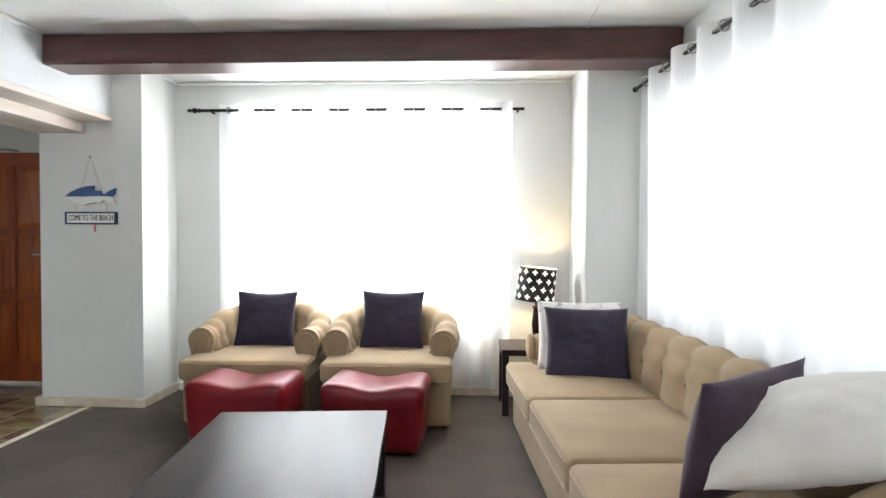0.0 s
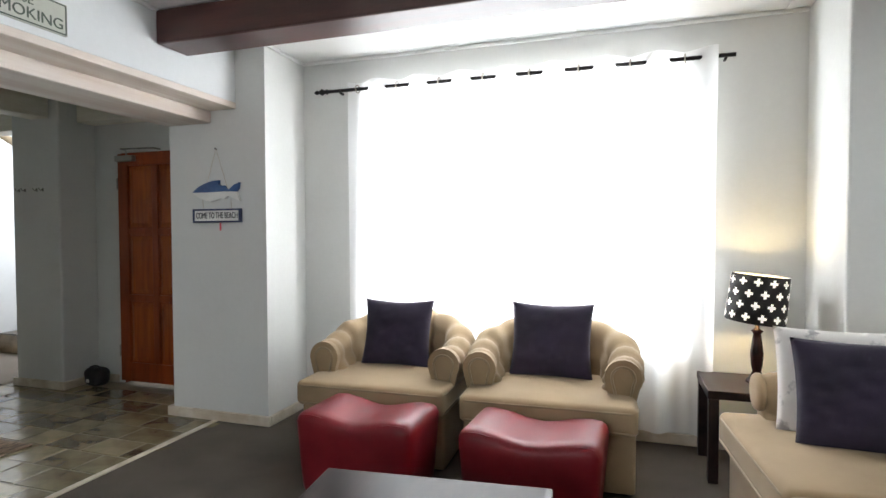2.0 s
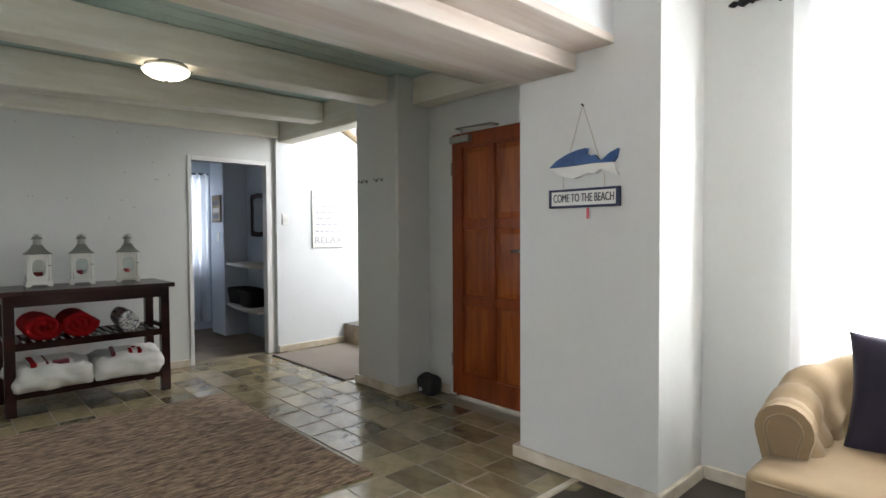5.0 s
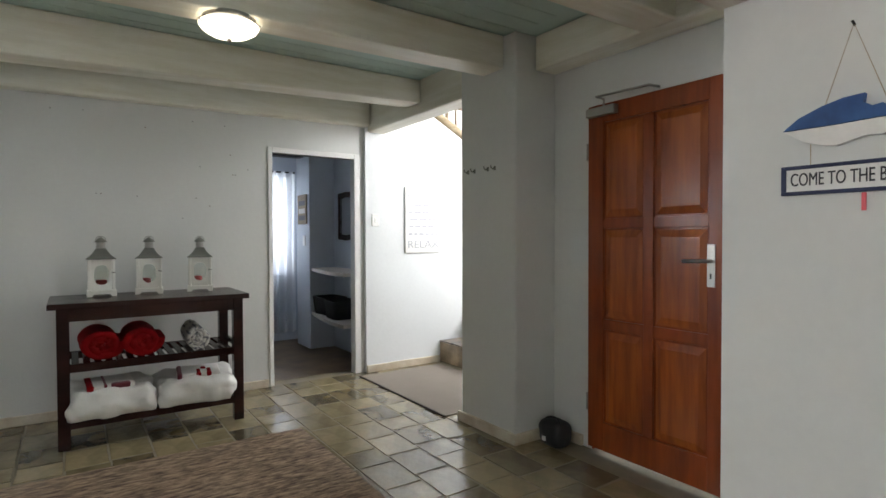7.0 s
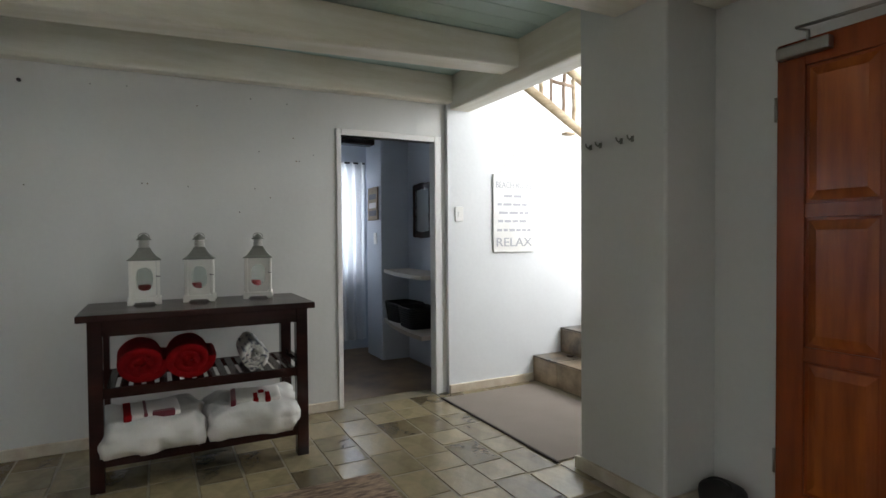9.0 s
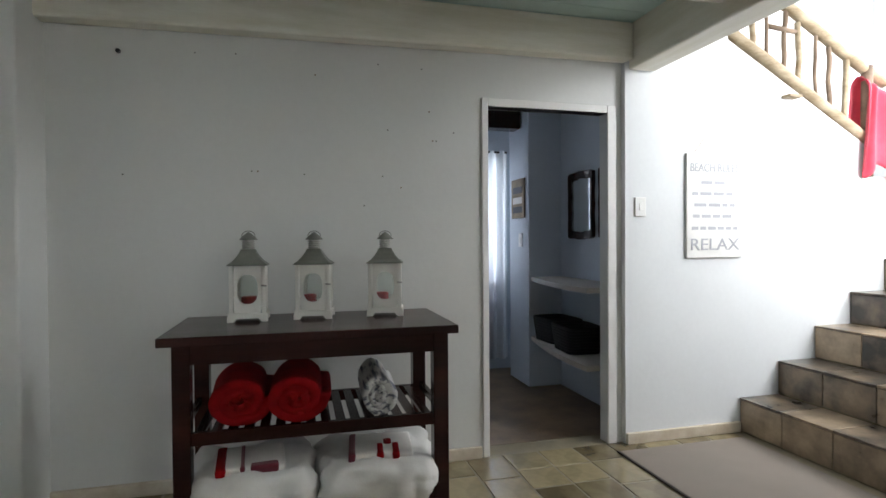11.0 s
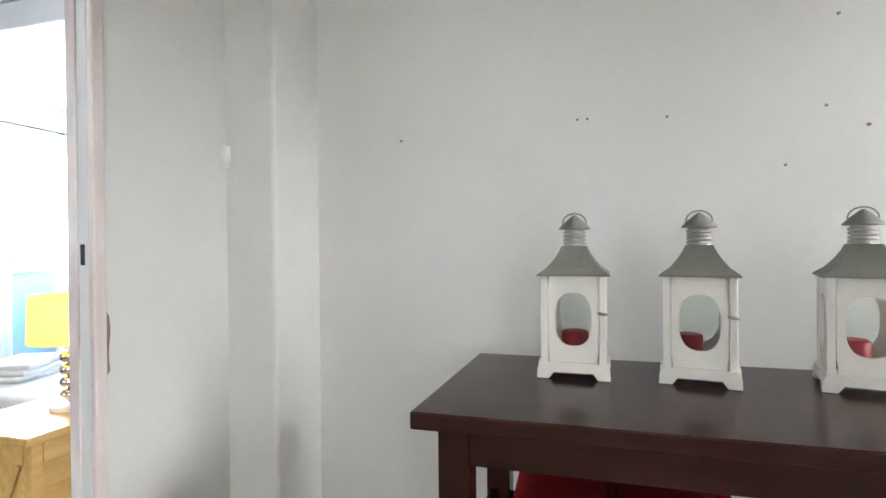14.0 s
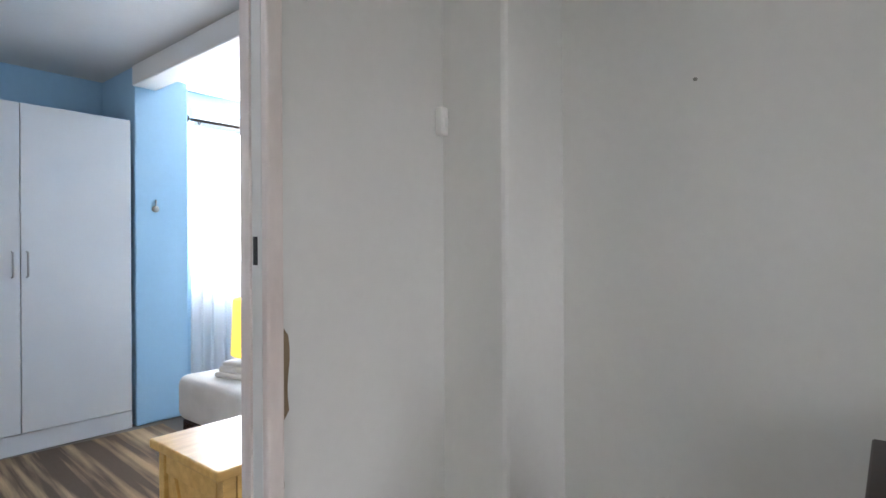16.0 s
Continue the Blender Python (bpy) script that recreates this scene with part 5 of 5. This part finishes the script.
# ---- dressing room things ----
for z in (0.915, 0.415):
    poly = [(-7.998, 4.818), (-7.998, 4.54)]
    for i in range(13):
        t = i / 12
        poly.append((-7.98 + 1.11 * t, 4.54 - 0.12 * math.sin(math.pi * 0.6 * t)))
    poly.append((-6.87, 4.818))
    bm = bmesh.new()
    lo = [bm.verts.new((x, y, z - 0.02)) for x, y in poly]
    hi = [bm.verts.new((x, y, z + 0.015)) for x, y in poly]
    bm.faces.new(lo[::-1])
    bm.faces.new(hi)
    for i in range(len(poly)):
        j = (i + 1) % len(poly)
        bm.faces.new((lo[i], lo[j], hi[j], hi[i]))
    tagged(part("wall_shelf", bm, SHELFWD), "pale curved built-in shelf in the dressing room", "shelf", "built-in shelves")


def basket(m, label):
    ob = thing("basket", m, label, "basket", "black baskets")
    for k in range(9):
        z = 0.008 + k * 0.021
        hx, hy = 0.155 + 0.003 * k, 0.115 + 0.002 * k
        part("woven_band", tube(bmesh.new(), piping_loop(hx, hy, z, 0.05), 0.0135, 6, True), BLACKCLOTH, ob, smooth=True)
    part("bottom", box(-0.14, -0.10, 0.0, 0.14, 0.10, 0.01), BLACKCLOTH, ob)
    return ob


basket(pose(-7.76, 4.66, 0.431, 0, 0, 3), "black woven storage basket on shelf")
basket(pose(-7.36, 4.62, 0.431, 0, 0, -4), "black woven storage basket on shelf")
for x0 in (-7.83, -7.36):
    mir = thing("wall_mirror", pose(x0 + 0.20, 4.82, 1.51), "dark carved-frame wall mirror", "mirror", "framed mirrors")
    part("mirror_glass", box(-0.145, -0.012, -0.205, 0.145, -0.008, 0.205), MIRROR, mir)
    outline = []
    for i in range(48):
        a = 2 * math.pi * i / 48
        e = max(abs(math.cos(a)) / 0.19, abs(math.sin(a)) / 0.265)
        w = 1 + 0.018 * math.cos(8 * a)
        outline.append((math.cos(a) / e * w, math.sin(a) / e * w))
    bm = bmesh.new()
    fo = [bm.verts.new((x, -0.03, z)) for x, z in outline]
    fi = [bm.verts.new((x * 0.74, -0.018, z * 0.78)) for x, z in outline]
    bo = [bm.verts.new((x, -0.002, z)) for x, z in outline]
    for i in range(48):
        j = (i + 1) % 48
        bm.faces.new((fo[i], fo[j], fi[j], fi[i]))
        bm.faces.new((bo[i], bo[j], fo[j], fo[i]))
    part("carved_frame", bm, DARKWOOD, mir)
pic = thing("hanging_plaque", pose(-8.2, 4.52, 1.60), "small faded plaque on the stub wall", "wall decoration")
part("board", box(-0.14, -0.016, -0.17, 0.14, -0.002, 0.17, bevel=0.003), CHIP, pic)
for k, z in enumerate((-0.10, -0.02, 0.07)):
    part("printed_block", box(-0.10, -0.018, z - 0.025, 0.10, -0.0155, z + 0.03), SHELFWD if k % 2 else SIGNDARK, pic)
sw2 = copy_thing(sw, pose(-8.16, 4.52, 1.24, 0, 0, -90))
sw2["label"] = "white plastic switch in the dressing room"
bc = thing("bath_curtain", pose(-8.62, 3.6, 0), "pale gathered curtain at the far window", "curtain")
part("cloth", grid(lambda u, v: Vector((0.035 * math.sin(u * 62) + 0.01 * math.sin(v * 5 + u * 9), 0.98 * u, 0.12 + 1.96 * v)), 130, 8), BATHCURTAIN, bc, smooth=True)
part("rod", tube(bmesh.new(), [(0, -0.1, 2.07), (0, 0.97, 2.07)], 0.01, 8), IRON, bc, smooth=True)
for y in (-0.08, 0.95):
    part("bracket", tube(bmesh.new(), [(0, y, 2.07), (-0.105, y, 2.07)], 0.008, 7), IRON, bc, smooth=True)

# ---- bedroom things ----
ward = thing("wardrobe", pose(-6.28, -1.78, 0), "tall white wardrobe with slim bar handles", "wardrobe")
part("carcass", box(-0.615, -0.55, 0.0, 1.20, -0.022, 2.07, bevel=0.002), WARDROBE, ward)
part("plinth", box(-0.615, -0.022, 0.0, 1.20, -0.006, 0.115), WARDROBE, ward)
for x0 in (-0.614, -0.007, 0.600):
    d = part("door", box(x0 + 0.002, -0.02, 0.12, x0 + 0.604, 0.0, 2.068, bevel=0.002), WARDROBE, ward)
    hx = x0 + 0.575 if x0 < -0.3 else x0 + 0.04 if x0 < 0.3 else x0 + 0.04
    part("handle", tube(bmesh.new(), [(hx, 0.0, 1.19), (hx, 0.025, 1.185), (hx, 0.025, 1.045), (hx, 0.0, 1.04)], 0.006, 7), STEEL, d, "slim grey bar handle", True)
bh = thing("wall_hook", pose(-7.05, -1.78, 1.48), "small grey hook on the blue pier", "hook")
part("plate", lathe([(0.024, 0.001), (0.024, 0.006), (0.012, 0.014), (0.003, 0.016)], 14), STEEL, bh, smooth=True)
bh.matrix_world = pose(-7.05, -1.78, 1.48, -90, 0, 0)
part("prong", tube(bmesh.new(), [(0, -0.01, 0.004), (0, -0.045, 0.012), (0, -0.06, 0.010)], 0.005, 7), STEEL, bh, smooth=True)
bcur = thing("bedroom_curtain", pose(-8.55, -1.83, 0), "white sheer bedroom curtain pulled to the pier", "curtain")
part("cloth", grid(lambda u, v: Vector((0.62 + 0.62 * u, 0.03 * math.sin(u * 44 + v) + 0.012 * math.sin(u * 15), 0.25 + 1.86 * v)), 90, 10), CURTAIN, bcur, smooth=True)
part("cloth", grid(lambda u, v: Vector((0.0 + 0.25 * u, 0.03 * math.sin(u * 30 + v), 0.25 + 1.86 * v)), 40, 10), CURTAIN, bcur, smooth=True)
part("rod", tube(bmesh.new(), [(-0.1, 0, 2.16), (1.24, 0, 2.16)], 0.011, 8), IRON, bcur, smooth=True)
part("finial", lathe([(0.010, 0), (0.03, 0.015), (0.034, 0.035), (0.02, 0.055), (0.004, 0.06)], 12, at=(0, 0, 0)), IRON, bcur, smooth=True).matrix_local = pose(1.235, 0, 2.16, 0, 90, 0)
for x in (1.16, 0.2):
    part("ring", tube(bmesh.new(), [(x, 0.018 * math.cos(a), 2.153 + 0.02 * math.sin(a)) for a in np.linspace(0, 6.28, 13)[:-1]], 0.004, 6, True), IRON, bcur)

bed = thing("bed", pose(-7.42, 0.20, 0), "made bed with white sheet and dark base", "bed")
part("base", box(-0.74, -0.84, 0.10, 0.72, 0.95, 0.33, bevel=0.01), DARKWOOD, bed)
bm = rbox(0.755, 0.92, 0.115, 0.05, 9)
part("mattress", shift(bm, -0.01, 0.06, 0.445), LINEN, bed, "white fitted sheet", True)
part("headboard", box(-0.75, 0.955, 0.1, 0.73, 0.99, 1.0, bevel=0.01), DARKWOOD, bed)
for x in (-0.68, 0.66):
    for y in (-0.78, 0.88):
        part("leg", box(x - 0.035, y - 0.035, 0, x + 0.035, y + 0.035, 0.099), DARKWOOD, bed)
for i in range(3):
    f = part("towel", shift(rbox(0.19 - 0.012 * i, 0.13 - 0.008 * i, 0.014, 0.012, 7), 0, 0, 0), LINEN, None, "", True)
    f.matrix_world = pose(-6.98, -0.36, 0.574 + i * 0.028, 0, 0, 12 + 7 * i)
    tagged(f, "folded white towel stacked on the bed", "towel", "stacked bed towels")

ns = thing("nightstand", pose(-6.27, 0.785, 0), "pine nightstand with framed side panels", "nightstand")
part("top", box(-0.24, -0.185, 0.655, 0.235, 0.185, 0.68, bevel=0.005), PINE, ns)
part("body", box(-0.20, -0.155, 0.03, 0.20, 0.155, 0.654, bevel=0.002), PINE, ns)
for sx in (-1, 1):
    for sy in (-1, 1):
        part("corner_post", box(sx * 0.20 - 0.022, sy * 0.158 - 0.02, 0, sx * 0.20 + 0.012, sy * 0.158 + 0.012, 0.6545, bevel=0.003), PINE, ns)
for z0, z1 in ((0.05, 0.11), (0.59, 0.65)):
    part("side_rail", box(0.20, -0.135, z0, 0.211, 0.135, z1, bevel=0.002), PINE, ns)
    part("front_rail", box(-0.175, 0.155, z0, 0.175, 0.168, z1, bevel=0.002), PINE, ns)
for s in (-1, 1):
    b = box(-0.004, -0.012, -0.26, 0.004, 0.012, 0.26)
    bmesh.ops.transform(b, matrix=pose(0.2045, 0, 0.35, s * 24, 0, 0), verts=b.verts)
    part("diagonal_brace", b, PINE, ns)
bl = thing("bedside_lamp", pose(-6.30, 0.80, 0.681), "bedside lamp, yellow shade and turned stem", "lamp")
part("base", lathe([(0.062, 0), (0.062, 0.012), (0.056, 0.018), (0.02, 0.02)], 24), WHITEPT, bl, "round white base")
for k in range(4):
    ball = [(0.026 * math.sin(math.pi * q / 8) + 0.004, 0.045 + 0.042 * k - 0.021 * math.cos(math.pi * q / 8)) for q in range(9)]
    part("ball", lathe(ball, 18), BALLS, bl, "polished metal ball", True)
part("stem", lathe([(0.007, 0.018), (0.007, 0.34)], 10), BALLS, bl, "thin metal stem", True)
part("shade", grid(lambda u, v: Vector(((0.118 - 0.006 * v) * math.cos(2 * math.pi * u), (0.118 - 0.006 * v) * math.sin(2 * math.pi * u), 0.222 + 0.155 * v)), 40, 4, 0.0015, True), YELLOWSHADE, bl, "yellow drum shade", True)
part("shade_carrier", tube(bmesh.new(), [(-0.114, 0, 0.35), (0.114, 0, 0.35)], 0.002, 5), STEEL, bl)
brug = part("bedroom_rug", shift(rbox(1.12, 1.02, 0.006, 0.005, 6), 0, 0, 0.0045), STRIPERUG)
brug.matrix_world = pose(-5.88, -0.725, 0, 0, 0, -3)
tagged(brug, "brown striped woven rug in the bedroom", "rug")

# ---- hall floor tiles ----
tile_meshes = []
for k in range(5):
    rr = random.Random(k)
    bm = bmesh.new()
    c = [(sx * (0.1035 + rr.uniform(-0.004, 0.003)), sy * (0.1035 + rr.uniform(-0.004, 0.003))) for sx, sy in ((1, 1), (-1, 1), (-1, -1), (1, -1))]
    low = [bm.verts.new((x, y, -0.008)) for x, y in c]
    mid = [bm.verts.new((x, y, -0.0045)) for x, y in c]
    top = [bm.verts.new((x * 0.97, y * 0.97, rr.uniform(-0.0016, 0.0012))) for x, y in c]
    for a, b in ((low, mid), (mid, top)):
        for j in range(4):
            bm.faces.new((a[j], a[(j + 1) % 4], b[(j + 1) % 4], b[j]))
    bm.faces.new(top)
    bmesh.ops.recalc_face_normals(bm, faces=bm.faces)
    me = bpy.data.meshes.new("tile")
    bm.to_mesh(me)
    bm.free()
    me.materials.append(SLATE)
    tile_meshes.append(me)
rr = random.Random(11)
P = 0.222
y = 1.335 + P / 2
while y < 5.40:
    x = -6.69
    while x < -2.76:
        w = rr.choice((0.215, 0.222, 0.30, 0.33))
        xc = x + w / 2
        hidden = (-5.36 < xc < -3.66 and 1.9 < y < 3.36) or (y > 4.40 and -5.02 < xc < -4.55) or (y > 4.72 and xc > -5.15) or (y > 4.15 and xc > -3.2) or (4.55 < y < 5.25 and -6.4 < xc < -5.3)
        if not hidden:
            t = bpy.data.objects.new("tile", rr.choice(tile_meshes))
            scene.collection.objects.link(t)
            t.parent = floor_hall
            t.matrix_world = pose(xc, y, 0.0, rr.uniform(-0.12, 0.12), rr.uniform(-0.12, 0.12), 180 * rr.randrange(2) + rr.uniform(-0.5, 0.5)) @ Matrix.Diagonal((w / 0.2145, P / 0.2145, 1, 1))
        x += w
    y += P
